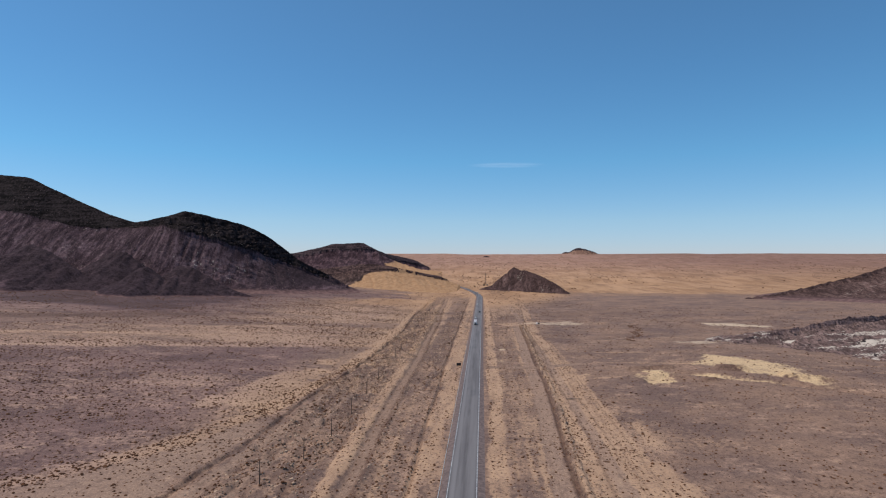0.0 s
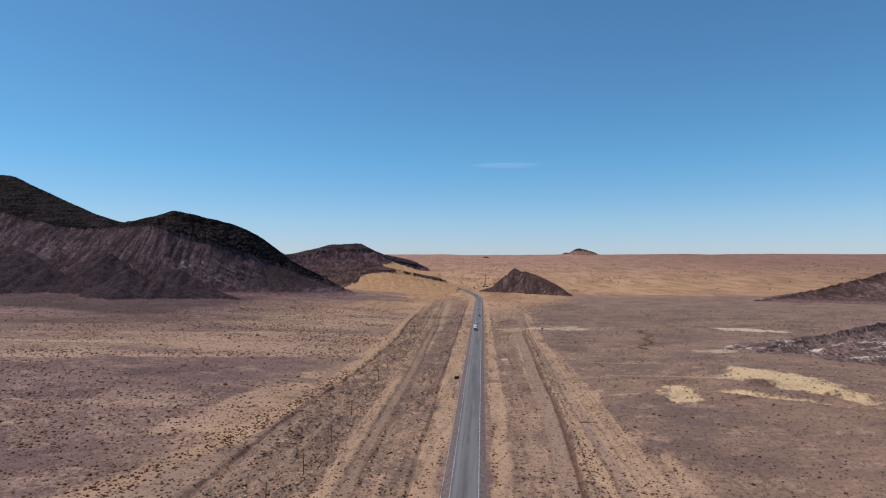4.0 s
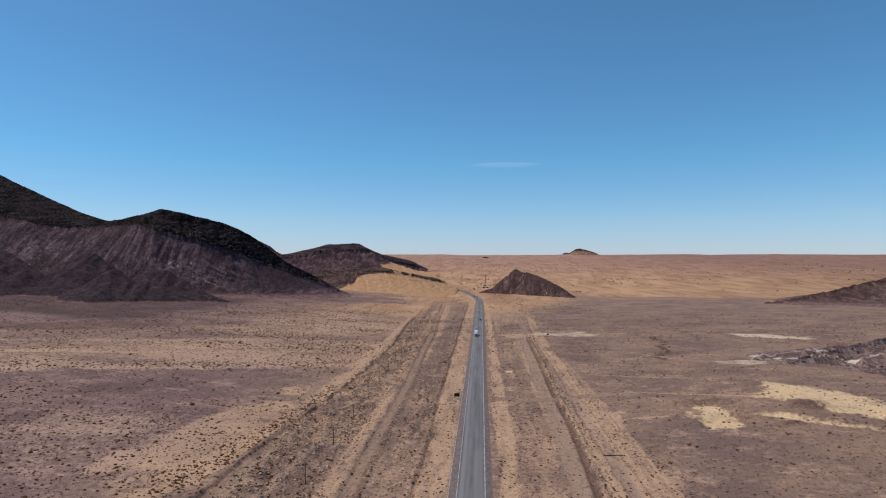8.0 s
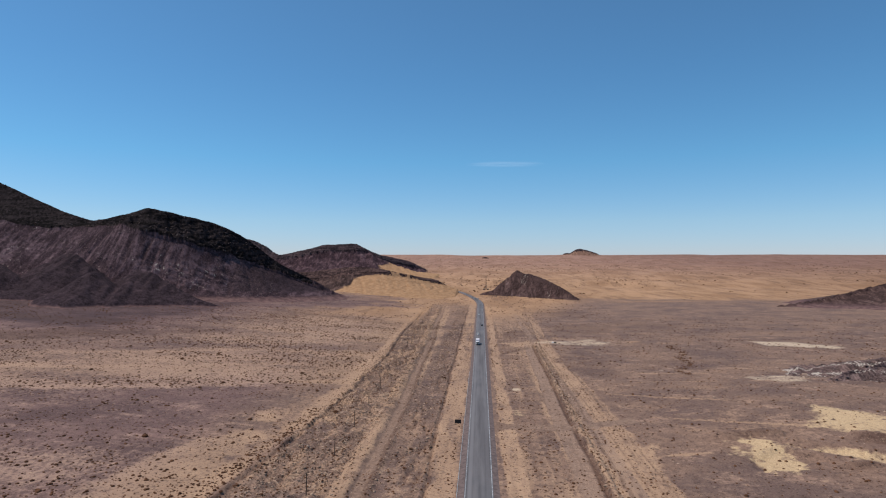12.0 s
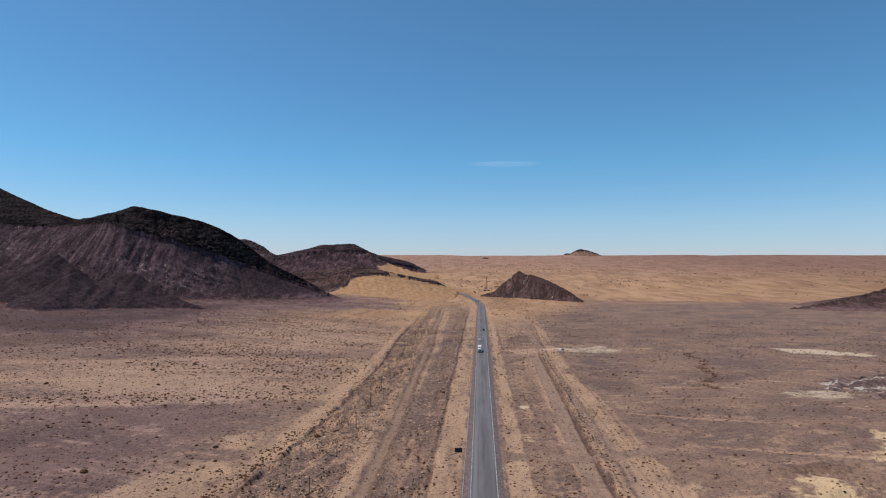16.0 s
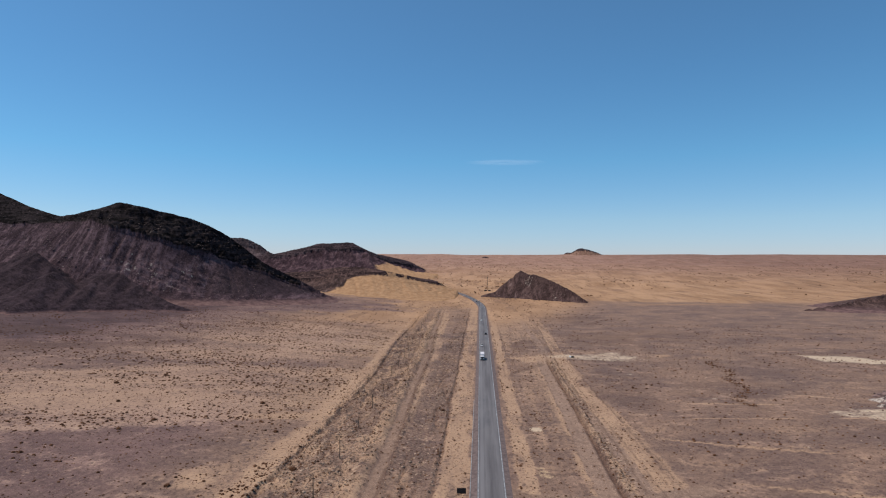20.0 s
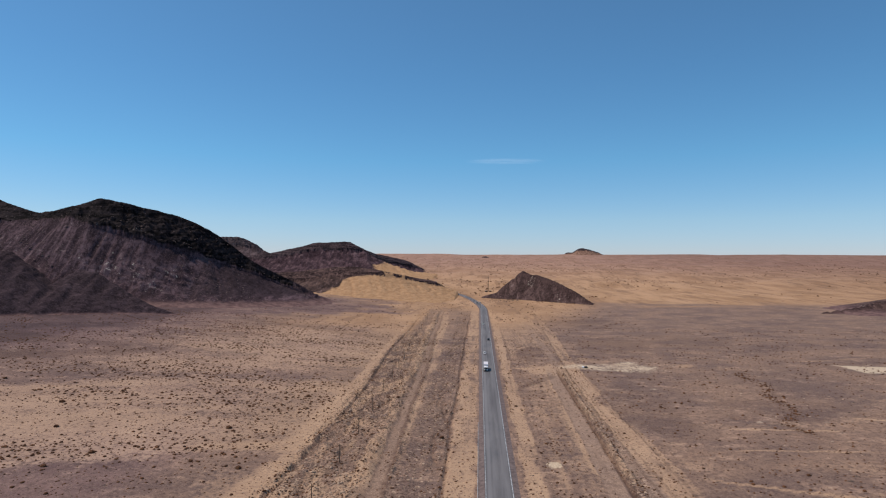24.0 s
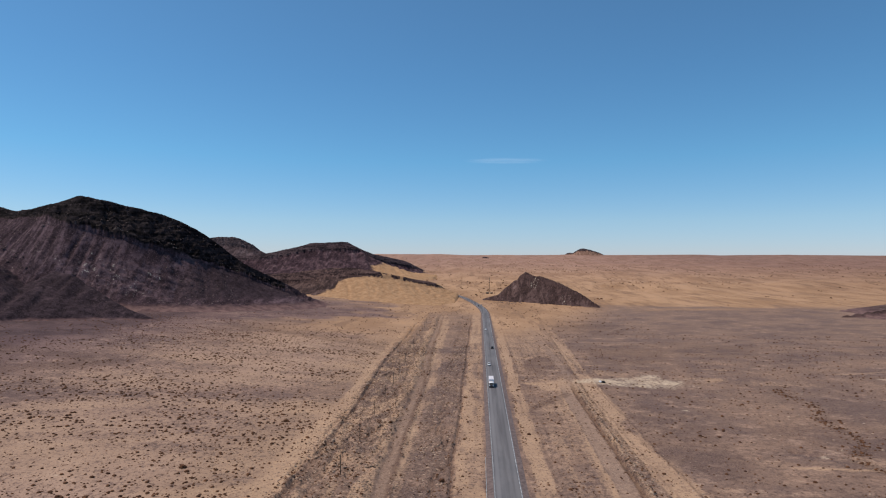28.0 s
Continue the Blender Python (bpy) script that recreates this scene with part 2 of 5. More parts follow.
    strip = strip + 0.26 * bump(x, right_track(y), 3.7, 0.6) + 0.12 * (bump(x, 15.2 + 1.3 * np.sin(y / 33), 0.25, 0.5) + bump(x, 20.6 + 1.1 * np.sin(y / 27 + 1), 0.25, 0.5) + bump(x, 23.4, 0.8, 0.6)) * (1 - smooth(520, 545, y)) + (1 - smooth(330, 370, y)) * 0.18 * bump(x, 40, 7.0, 3.0) + (1 - smooth(225, 260, y)) * 0.3 * bump(x, 48, 6, 5)
    inside = near * bump(x, -8, 58, 8)
    lanes = fbm(x / 1.5, y / 45, 3, 26) - 0.5
    broken = 0.40 + 0.85 * smooth(0.35, 0.62, fbm(x / 3.5, y / 16, 3, 85))
    sand = sand + near * strip * broken + 0.36 * inside * lanes
    sand = sand + near * ditch * 0.26 * bump(x, 40, 8, 2) * (0.5 + n2) + 0.10 * bump(x, 17, 8, 3) * smooth(335, 360, y) * ditch + 0.22 * bump(x, 26, 20, 8) * smooth(560, 620, y) * (1 - smooth(890, 960, y)) * (0.5 + n1)
    sand = sand + 0.30 * blob(x, y, 5.5, 318, 4.5, 15, 38) + 0.7 * blob(x, y, 42, 296, 9, 24, 39) + 0.9 * blob(x, y, 29, 562, 18, 14, 16) + 0.45 * blob(x, y, 85, 592, 40, 26, 51) + 0.42 * blob(x, y, 138, 572, 26, 16, 18)
    # drifted sand towards the dunes
    drift = smooth(660, 890, y + 0.25 * np.abs(x + 40) * (x < -40) - 130 * (n1 - 0.5)) * (1 - smooth(20, 120, x - 0.35 * (y - 850))) * smooth(-260, -140, x)
    drift = drift * (1 - 0.75 * bump(x, -33 - 0.02 * (y - 700), 34, 8) * near)
    edge = smooth(1060, 1230, y + 220 * (n1 - 0.5) + 60 * (n2 - 0.5) + 0.02 * x)
    dune = np.maximum(drift * 0.88, edge)
    # crust, pits and crossings
    pale = 1.1 * blob(x, y, 86, 294, 9, 15, 1) + 0.80 * blob(x, y, 120, 284, 26, 5.5, 2, -0.7) + 0.9 * bump(y + 1.25 * (x - 130) + 16 * (n2 - 0.5), 321, 21, 9) * smooth(108, 115, x - 0.5 * (y - 319) + 8 * (n2 - 0.5)) * smooth(163, 147, x) + 0.7 * blob(x, y, 148, 408, 15, 13, 17)
    pale = pale + 1.2 * blob(x, y, 236, 577, 25, 17, 7, -0.3) + 0.62 * blob(x, y, 80, 575, 32, 18, 8) + 0.7 * blob(x, y, 96, 447, 4, 2.5, 9)
    pale = pale + 0.6 * blob(x, y, 77, 511, 4, 3, 10) + 1.0 * blob(x, y, 176, 426, 22, 10, 11) + 1.1 * blob(x, y, 11.8, 395, 2.6, 3.2, 12)
    pale = pale + 0.5 * blob(x, y, -6, 1195, 8, 45, 42) + 0.5 * blob(x, y, 12, 349, 4, 5, 13) + 0.95 * blob(x, y, 258, 426, 26, 12, 14) + 0.4 * blob(x, y, 22, 541, 3, 2, 15) + 0.3 * blob(x, y, -82, 297, 5, 4, 19)
    worn = near * (0.95 * bump(x, lt, 1.6, 0.7) + 0.85 * ditch * bump(x, xd - 4.0, 2.4, 0.8) + 0.6 * (1 - ditch) * bump(x, xd, 1.6, 1.0))
    worn = worn + 0.8 * (1 - smooth(200, 222, y)) * bump(x, (bx + shrub_band(y)) / 2 + 1, np.clip((bx - shrub_band(y)) / 2 - 4, 0.3, 30), 2)
    worn = worn + (1 - smooth(230, 330, y)) * (0.8 * bump(x, bx + 5.5, 1.6, 1.0) + 0.7 * bump(x, bx + 12 + 0.02 * y, 1.0, 0.8))
    worn = worn + 0.8 * blob(x, y, -2, 1225, 10, 60, 45) + 0.7 * blob(x, y, 17, 915, 9, 60, 46)
    crossing = bump(y, 327.5 + 0.006 * (x - 18) ** 2 + 0.8 * np.sin(x / 6), 3.0 + 4 * smooth(6, 0, x), 1.2) * bump(x, 26, 27, 3)
    worn = np.maximum(worn + 0.8 * near * bump(x, 36.8, 2.0, 0.8) * (1 - smooth(400, 440, y)), 1.15 * crossing)
    # shade of ditch, bank face and track berm painted in; rut line darker too
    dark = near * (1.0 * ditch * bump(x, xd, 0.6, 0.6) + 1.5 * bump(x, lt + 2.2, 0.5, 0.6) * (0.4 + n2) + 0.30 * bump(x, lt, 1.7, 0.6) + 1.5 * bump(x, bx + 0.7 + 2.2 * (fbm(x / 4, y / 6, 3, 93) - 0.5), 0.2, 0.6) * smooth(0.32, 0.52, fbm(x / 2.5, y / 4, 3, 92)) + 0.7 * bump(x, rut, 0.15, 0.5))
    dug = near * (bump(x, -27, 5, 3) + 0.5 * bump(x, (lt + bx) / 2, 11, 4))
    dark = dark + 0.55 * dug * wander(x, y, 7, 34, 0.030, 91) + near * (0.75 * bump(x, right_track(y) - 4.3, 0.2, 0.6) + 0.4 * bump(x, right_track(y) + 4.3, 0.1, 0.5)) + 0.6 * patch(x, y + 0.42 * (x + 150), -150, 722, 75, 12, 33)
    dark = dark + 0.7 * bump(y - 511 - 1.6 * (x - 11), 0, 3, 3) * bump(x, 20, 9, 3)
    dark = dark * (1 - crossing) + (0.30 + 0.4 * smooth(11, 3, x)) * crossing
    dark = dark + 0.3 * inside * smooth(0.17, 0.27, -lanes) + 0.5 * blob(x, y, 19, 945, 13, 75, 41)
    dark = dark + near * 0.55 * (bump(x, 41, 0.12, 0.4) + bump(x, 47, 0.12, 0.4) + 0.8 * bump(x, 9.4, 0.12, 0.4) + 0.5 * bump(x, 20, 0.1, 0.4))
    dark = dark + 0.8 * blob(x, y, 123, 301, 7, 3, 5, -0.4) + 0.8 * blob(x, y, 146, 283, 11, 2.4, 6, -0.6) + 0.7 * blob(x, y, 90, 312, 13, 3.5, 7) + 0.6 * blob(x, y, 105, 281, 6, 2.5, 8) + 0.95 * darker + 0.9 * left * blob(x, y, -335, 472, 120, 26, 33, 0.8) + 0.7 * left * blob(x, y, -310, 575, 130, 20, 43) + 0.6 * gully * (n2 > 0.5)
    rubble = near * (bump(x, (lt + bx) / 2 - 3, 11, 4) * (0.4 + 1.0 * fbm(x / 14, y / 22, 2, 29)) * smooth(170, 300, y) + 0.9 * bump(x, -30, 6, 2) * smooth(200, 320, y) * smooth(0.3, 0.52, fbm(x / 12, y / 40, 2, 30)) + ditch * bump(x, xd + 3.2, 2.2, 1.0) * (0.35 + 0.65 * smooth(330, 350, y))) * (1 - crossing) + 0.6 * gully
    # reddish wash below the dark hill
    wash = smooth(-160, -320, x) * smooth(390, 560, y + 60 * (n1 - 0.5)) * (1 - smooth(1000, 1100, y))
    apron = np.clip(blob(x, y, -262, 850, 58, 80, 47) + blob(x, y, -215, 905, 85, 75, 50, 0.3) + 0.8 * blob(x, y, -190, 1010, 75, 130, 52), 0, 1)
    dune = dune * (1 - 0.9 * apron)
    wash = np.maximum(wash, 0.9 * apron)
    dark = dark + 0.55 * smooth(-330, -450, x) * smooth(520, 640, y + 0.35 * (x + 350) + 70 * (n1 - 0.5)) * near
    mauve = np.maximum(wash, 0.85 * smooth(-86, -120, x) * (1 - 0.55 * smooth(-5, 50, over)) * (1 - smooth(1000, 1100, y)))
    sand = sand * (1 - 0.7 * np.clip(worn, 0, 1)) * (1 - 0.9 * wash) - 0.26 * np.clip(rubble, 0, 1)
    return [np.clip(v, 0, 1) for v in (sand, pale, worn, dune, mauve, dark, rubble)]


# ---- materials ----
class Mat:
    """A small builder of node materials."""

    def __init__(self, name, rough=0.9, metal=0.0):
        self.m = bpy.data.materials.new(name)
        self.m.use_nodes = True
        self.t = self.m.node_tree
        self.b = self.t.nodes["Principled BSDF"]
        self.b.inputs["Roughness"].default_value = rough
        self.b.inputs["Metallic"].default_value = metal
        self.b.inputs["Specular IOR Level"].default_value = 0.25
        self.co = self.t.nodes.new("ShaderNodeNewGeometry").outputs["Position"]

    def put(self, a, socket):
        if isinstance(a, (int, float)):
            socket.default_value = a
        elif isinstance(a, tuple):
            socket.default_value = a if len(a) == len(socket.default_value) else (*a, 1)
        else:
            self.t.links.new(a, socket)

    def noise(self, scale, detail=4, stretch=(1, 1, 1), rough=0.6, move=0.0):
        mp = self.t.nodes.new("ShaderNodeMapping")
        mp.inputs["Scale"].default_value = [scale * s for s in stretch]
        mp.inputs["Location"].default_value = (move, move * 0.7, move * 0.3)
        self.t.links.new(self.co, mp.inputs["Vector"])
        n = self.t.nodes.new("ShaderNodeTexNoise")
        n.inputs["Scale"].default_value, n.inputs["Detail"].default_value, n.inputs["Roughness"].default_value = 1.0, detail, rough
        self.t.links.new(mp.outputs[0], n.inputs["Vector"])
        return n.outputs["Fac"]

    def attr(self, name):
        n = self.t.nodes.new("ShaderNodeAttribute")
        n.attribute_name = name
        return n.outputs["Fac"]

    def rand(self):
        return self.t.nodes.new("ShaderNodeObjectInfo").outputs["Random"]

    def island(self):
        return self.t.nodes.new("ShaderNodeNewGeometry").outputs["Random Per Island"]

    def math(self, op, a, b=0.0, c=0.0):
        n = self.t.nodes.new("ShaderNodeMath")
        n.operation = op
        for k, v in enumerate((a, b, c)):
            self.put(v, n.inputs[k])
        return n.outputs[0]

    def ramp(self, v, lo, hi, a=0.0, b=1.0):
        n = self.t.nodes.new("ShaderNodeMapRange")
        n.interpolation_type = "SMOOTHSTEP"
        for k, val in enumerate((v, lo, hi, a, b)):
            self.put(val, n.inputs[k])
        return n.outputs[0]

    def mix(self, f, a, b, blend="MIX"):
        n = self.t.nodes.new("ShaderNodeMix")
        n.data_type, n.blend_type = "RGBA", blend
        self.put(f, n.inputs[0])
        self.put(a, n.inputs[6])
        self.put(b, n.inputs[7])
        return n.outputs[2]

    def done(self, colour, height=None, strength=0.5, distance=0.1):
        self.put(colour, self.b.inputs["Base Color"])
        if height is not None:
            n = self.t.nodes.new("ShaderNodeBump")
            n.inputs["Strength"].default_value, n.inputs["Distance"].default_value = strength, distance
            self.t.links.new(height, n.inputs["Height"])
            self.t.links.new(n.outputs[0], self.b.inputs["Normal"])
        return self.m


def ground_material():
    m = Mat("desert_ground", 0.95)
    sep = m.t.nodes.new("ShaderNodeSeparateXYZ")
    m.t.links.new(m.co, sep.inputs[0])
    yy = sep.outputs[1]
    big, mid, fine = m.noise(0.022, 6, (1, 1.3, 1)), m.noise(0.60, 6, (1, 0.8, 1), 0.66), m.noise(2.4, 4, (1, 0.7, 1), 0.7)
    streak = m.noise(0.10, 9, (0.8, 1.1, 1), 0.72, 31)
    clod = m.noise(1.25, 3, (1, 1, 1), 0.6, 7)
    gravel = m.mix(m.ramp(big, 0.35, 0.65), (0.146, 0.093, 0.077), (0.246, 0.153, 0.108))
    gravel = m.mix(m.attr("wash"), gravel, m.mix(m.ramp(big, 0.35, 0.65), (0.104, 0.060, 0.060), (0.196, 0.118, 0.108)))
    gravel = m.mix(m.ramp(m.attr("wash"), 0.87, 1.0, 0, 0.65), gravel, m.mix(m.ramp(big, 0.35, 0.65), (0.072, 0.041, 0.044), (0.125, 0.074, 0.073)))
    gravel = m.mix(m.math("MULTIPLY", m.ramp(streak, 0.50, 0.66, 0, 0.58), m.ramp(m.attr("wash"), 0.85, 1.0, 1.0, 0.45)), gravel, m.mix(m.attr("wash"), (0.400, 0.256, 0.184), (0.350, 0.224, 0.186)))
    gravel = m.mix(m.ramp(mid, 0.38, 0.52, 0.52, 0), gravel, (0.088, 0.053, 0.043))
    sandc = m.mix(m.ramp(big, 0.3, 0.7), (0.408, 0.257, 0.160), (0.488, 0.318, 0.202))
    sandc = m.mix(m.ramp(mid, 0.47, 0.62, 0, 0.7), sandc, (0.270, 0.168, 0.114))
    sandc = m.mix(m.math("MULTIPLY", m.attr("wash"), 0.9), sandc, (0.425, 0.280, 0.208))
    jit = m.math("MULTIPLY", m.math("SUBTRACT", m.math("ADD", m.math("MULTIPLY", mid, 0.9), m.math("MULTIPLY", streak, 0.35)), 0.625), 1.6)
    f = m.ramp(m.math("ADD", m.attr("sand"), jit), 0.18, 0.70, 0, 0.80)
    col = m.mix(f, gravel, sandc)
    col = m.mix(m.math("MULTIPLY", m.attr("worn"), m.ramp(mid, 0.30, 0.6, 0.4, 0.9)), col, m.mix(m.ramp(fine, 0.3, 0.7), (0.235, 0.155, 0.114), (0.365, 0.245, 0.176)))
    # dark ground, with the shade painted along ditch, bank and left track
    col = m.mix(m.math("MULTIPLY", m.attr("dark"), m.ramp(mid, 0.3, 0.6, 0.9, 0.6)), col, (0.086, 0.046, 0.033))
    clod = m.math("ADD", clod, m.math("SUBTRACT", m.math("MULTIPLY", m.attr("rubble"), 0.075), m.math("MULTIPLY", m.attr("worn"), 0.08)))
    col = m.mix(m.ramp(clod, 0.585, 0.64, 0, 0.85), col, m.mix(0.85, col, (0.058, 0.036, 0.028)))
    col = m.mix(m.ramp(fine, 0.54, 0.68, 0, 0.42), col, m.mix(0.7, col, (0.56, 0.40, 0.29)))
    col = m.mix(m.ramp(m.math("ADD", m.attr("pale"), m.math("MULTIPLY", m.math("SUBTRACT", m.math("ADD", m.math("MULTIPLY", mid, 0.5), m.math("MULTIPLY", streak, 0.5)), 0.5), 3.4)), 0.25, 0.95, 0, 0.85), col,
                m.mix(m.ramp(fine, 0.3, 0.7), m.mix(m.ramp(yy, 350, 410), (0.45, 0.305, 0.172), (0.46, 0.34, 0.235)), m.mix(m.ramp(yy, 350, 410), (0.70, 0.520, 0.312), (0.64, 0.52, 0.39))))
    chunk = m.math("MULTIPLY", m.ramp(m.noise(0.60, 3, (0.8, 1.0, 1), 0.55, 77), 0.60, 0.66), m.attr("rubble"))
    col = m.mix(m.math("MULTIPLY", chunk, 0.55), col, (0.52, 0.365, 0.255))
    hole = m.math("MULTIPLY", m.ramp(m.noise(0.52, 3, (0.8, 0.9, 1), 0.55, 51), 0.60, 0.66), m.attr("rubble"))
    col = m.mix(m.math("MULTIPLY", hole, 0.6), col, (0.088, 0.046, 0.031))
    col = m.mix(1.0, col, (1.05, 1.02, 0.985), "MULTIPLY")
    col = m.mix(m.ramp(m.attr("wash"), 0.87, 1.0, 0, 1), col, m.mix(1.0, col, (0.70, 0.68, 0.72), "MULTIPLY"))
    ripple = m.noise(0.014, 8, (1, 0.42, 1), 0.7, 13)
    dunec = m.mix(m.ramp(ripple, 0.36, 0.62), (0.325, 0.178, 0.090), (0.475, 0.276, 0.150))
    # distance haze put into the sand colour: pinker and duller farther out
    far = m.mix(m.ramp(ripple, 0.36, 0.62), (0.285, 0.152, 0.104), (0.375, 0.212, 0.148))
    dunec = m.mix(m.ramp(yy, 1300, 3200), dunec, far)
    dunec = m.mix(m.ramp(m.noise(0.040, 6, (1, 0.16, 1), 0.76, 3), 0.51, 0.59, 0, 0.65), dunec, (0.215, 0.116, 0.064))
    dunec = m.mix(m.ramp(mid, 0.50, 0.62, 0, 0.3), dunec, (0.20, 0.125, 0.072))
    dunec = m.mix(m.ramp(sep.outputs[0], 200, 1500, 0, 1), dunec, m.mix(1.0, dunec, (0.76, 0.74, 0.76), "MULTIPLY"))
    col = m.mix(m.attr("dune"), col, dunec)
    h = m.math("ADD", m.math("MULTIPLY", mid, 1.0), m.math("MULTIPLY", clod, 0.5))
    return m.done(col, h, 0.7, 0.45)


def rock_material(name, cap_a, cap_b, talus_a, talus_b, size=1.0):
    """Dark cap rock over talus, with drifted sand where the mesh says so."""
    m = Mat(name, 0.97)
    m.b.inputs["Specular IOR Level"].default_value = 0.06
    big, mid, fine = m.noise(0.022 / size, 5), m.noise(0.14 / size, 6, (1, 1, 1), 0.65), m.noise(0.9 / size, 4)
    strata = m.noise(0.11 / size, 5, (0.3, 0.3, 2.2), 0.7, 5)
    chute = m.noise(0.16 / size, 5, (1.0, 0.30, 0.12), 0.6, 17)
    crack = m.noise(0.30 / size, 6, (1, 1, 0.6), 0.75, 9)
    cap = m.mix(m.ramp(m.math("ADD", m.math("MULTIPLY", strata, 0.5), m.math("MULTIPLY", crack, 0.5)), 0.44, 0.56), cap_a, cap_b)
    cap = m.mix(m.ramp(crack, 0.58, 0.66, 0, 0.45), cap, tuple(3.0 * c for c in cap_b))
    tal = m.mix(m.ramp(big, 0.35, 0.66), talus_a, talus_b)
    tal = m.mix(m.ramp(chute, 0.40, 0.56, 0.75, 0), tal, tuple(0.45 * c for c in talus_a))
    tal = m.mix(m.ramp(chute, 0.56, 0.68, 0, 0.5), tal, tuple(1.3 * c for c in talus_b))
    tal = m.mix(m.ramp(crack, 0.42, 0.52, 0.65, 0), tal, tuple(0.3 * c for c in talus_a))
    tal = m.mix(m.ramp(fine, 0.56, 0.68, 0, 0.5), tal, tuple(1.9 * c for c in talus_b))
    tal = m.mix(m.ramp(m.math("ADD", m.math("MULTIPLY", mid, 0.5), m.math("MULTIPLY", chute, 0.5)), 0.56, 0.66, 0, 0.45), tal, (0.26, 0.185, 0.172))
    col = m.mix(m.ramp(m.math("ADD", m.attr("cap"), m.math("MULTIPLY", m.math("SUBTRACT", mid, 0.5), 0.5)), 0.35, 0.65), tal, cap)
    spur = m.mix(big, m.mix(m.ramp(chute, 0.4, 0.6), (0.011, 0.007, 0.009), (0.028, 0.018, 0.022)), m.mix(m.ramp(mid, 0.4, 0.6), (0.034, 0.022, 0.026), (0.088, 0.057, 0.064)))
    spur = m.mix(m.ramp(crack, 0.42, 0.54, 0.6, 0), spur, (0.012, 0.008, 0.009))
    spur = m.mix(m.ramp(fine, 0.54, 0.66, 0, 0.5), spur, (0.125, 0.083, 0.086))
    col = m.mix(m.ramp(m.math("ADD", m.attr("mound"), m.math("MULTIPLY", m.math("SUBTRACT", mid, 0.5), 0.6)), 0.3, 0.7, 0, 0.9), col, spur)
    col = m.mix(m.ramp(m.math("ADD", m.attr("pale"), m.math("MULTIPLY", m.math("SUBTRACT", crack, 0.5), 2.6)), 0.48, 0.72, 0, 0.9), col, (0.56, 0.48, 0.40))
    col = m.mix(m.ramp(m.math("ADD", m.attr("sand"), m.math("MULTIPLY", m.math("SUBTRACT", mid, 0.5), 0.8)), 0.35, 0.7), col, m.mix(m.ramp(mid, 0.35, 0.65), (0.345, 0.196, 0.104), (0.450, 0.268, 0.148)))
    col = m.mix(m.ramp(m.math("ADD", m.attr("skirt"), m.math("MULTIPLY", m.math("SUBTRACT", mid, 0.5), 0.8)), 0.25, 0.8), col, m.mix(m.ramp(m.attr("skirt"), 0.55, 1.0), m.mix(m.ramp(mid, 0.35, 0.65), (0.066, 0.037, 0.038), (0.130, 0.077, 0.073)), m.mix(m.ramp(mid, 0.35, 0.65), (0.112, 0.064, 0.061), (0.215, 0.130, 0.114))))
    h = m.math("ADD", m.math("MULTIPLY", mid, 1.0), m.math("ADD", m.math("MULTIPLY", fine, 0.2), m.math("MULTIPLY", crack, 0.6)))
    return m.done(col, h, 0.8, 1.3 * size)


def simple(name, a, b, scale=3.0, rough=0.8, metal=0.0, vary=0.0):
    m = Mat(name, rough, metal)
    f = m.ramp(m.noise(scale, 4), 0.3, 0.7)
    if vary:
        f = m.math("ADD", m.math("MULTIPLY", f, 1 - vary), m.math("MULTIPLY", m.island(), vary))
    return m.done(m.mix(f, a, b))


def asphalt_material():
    m = Mat("asphalt", 0.85)
    sep = m.t.nodes.new("ShaderNodeSeparateXYZ")
    m.t.links.new(m.co, sep.inputs[0])
    worn, fine = m.noise(0.25, 5, (1.6, 0.06, 1)), m.noise(3.0, 3)
    col = m.mix(m.ramp(worn, 0.35, 0.65), (0.092, 0.082, 0.083), (0.158, 0.145, 0.144))
    col = m.mix(m.ramp(m.noise(0.05, 4, (1.5, 0.5, 1), 0.6, 4), 0.52, 0.68, 0, 0.5), col, (0.070, 0.070, 0.076))
    col = m.mix(m.ramp(fine, 0.5, 0.75, 0, 0.3), col, (0.17, 0.165, 0.16))
    for lane, share in ((-7.7, 0.6), (-6.2, 0.25), (-4.0, 0.2), (-2.6, 0.3)):
        away = m.math("ABSOLUTE", m.math("SUBTRACT", sep.outputs[0], lane))
        col = m.mix(m.ramp(away, 0.25, 0.9, share, 0.0), col, (0.215, 0.200, 0.200))
    return m.done(col, fine, 0.2, 0.02)


GROUND = ground_material()
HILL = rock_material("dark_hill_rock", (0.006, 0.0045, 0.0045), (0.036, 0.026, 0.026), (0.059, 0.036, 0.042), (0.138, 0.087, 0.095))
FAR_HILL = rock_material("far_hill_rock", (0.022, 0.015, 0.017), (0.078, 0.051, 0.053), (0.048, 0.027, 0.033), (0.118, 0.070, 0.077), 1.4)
# paler rock for the back ridge, its haze mixed into the colours
BACK = rock_material("hazed_back_hill_rock", (0.040, 0.029, 0.031), (0.095, 0.068, 0.068), (0.072, 0.048, 0.050), (0.140, 0.096, 0.096), 1.6)
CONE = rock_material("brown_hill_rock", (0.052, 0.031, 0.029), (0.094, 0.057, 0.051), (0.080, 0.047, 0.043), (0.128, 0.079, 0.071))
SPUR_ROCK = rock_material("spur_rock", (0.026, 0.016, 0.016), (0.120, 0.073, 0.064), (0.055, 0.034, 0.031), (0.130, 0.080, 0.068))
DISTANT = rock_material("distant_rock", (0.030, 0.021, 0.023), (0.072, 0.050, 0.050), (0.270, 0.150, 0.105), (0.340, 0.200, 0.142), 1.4)
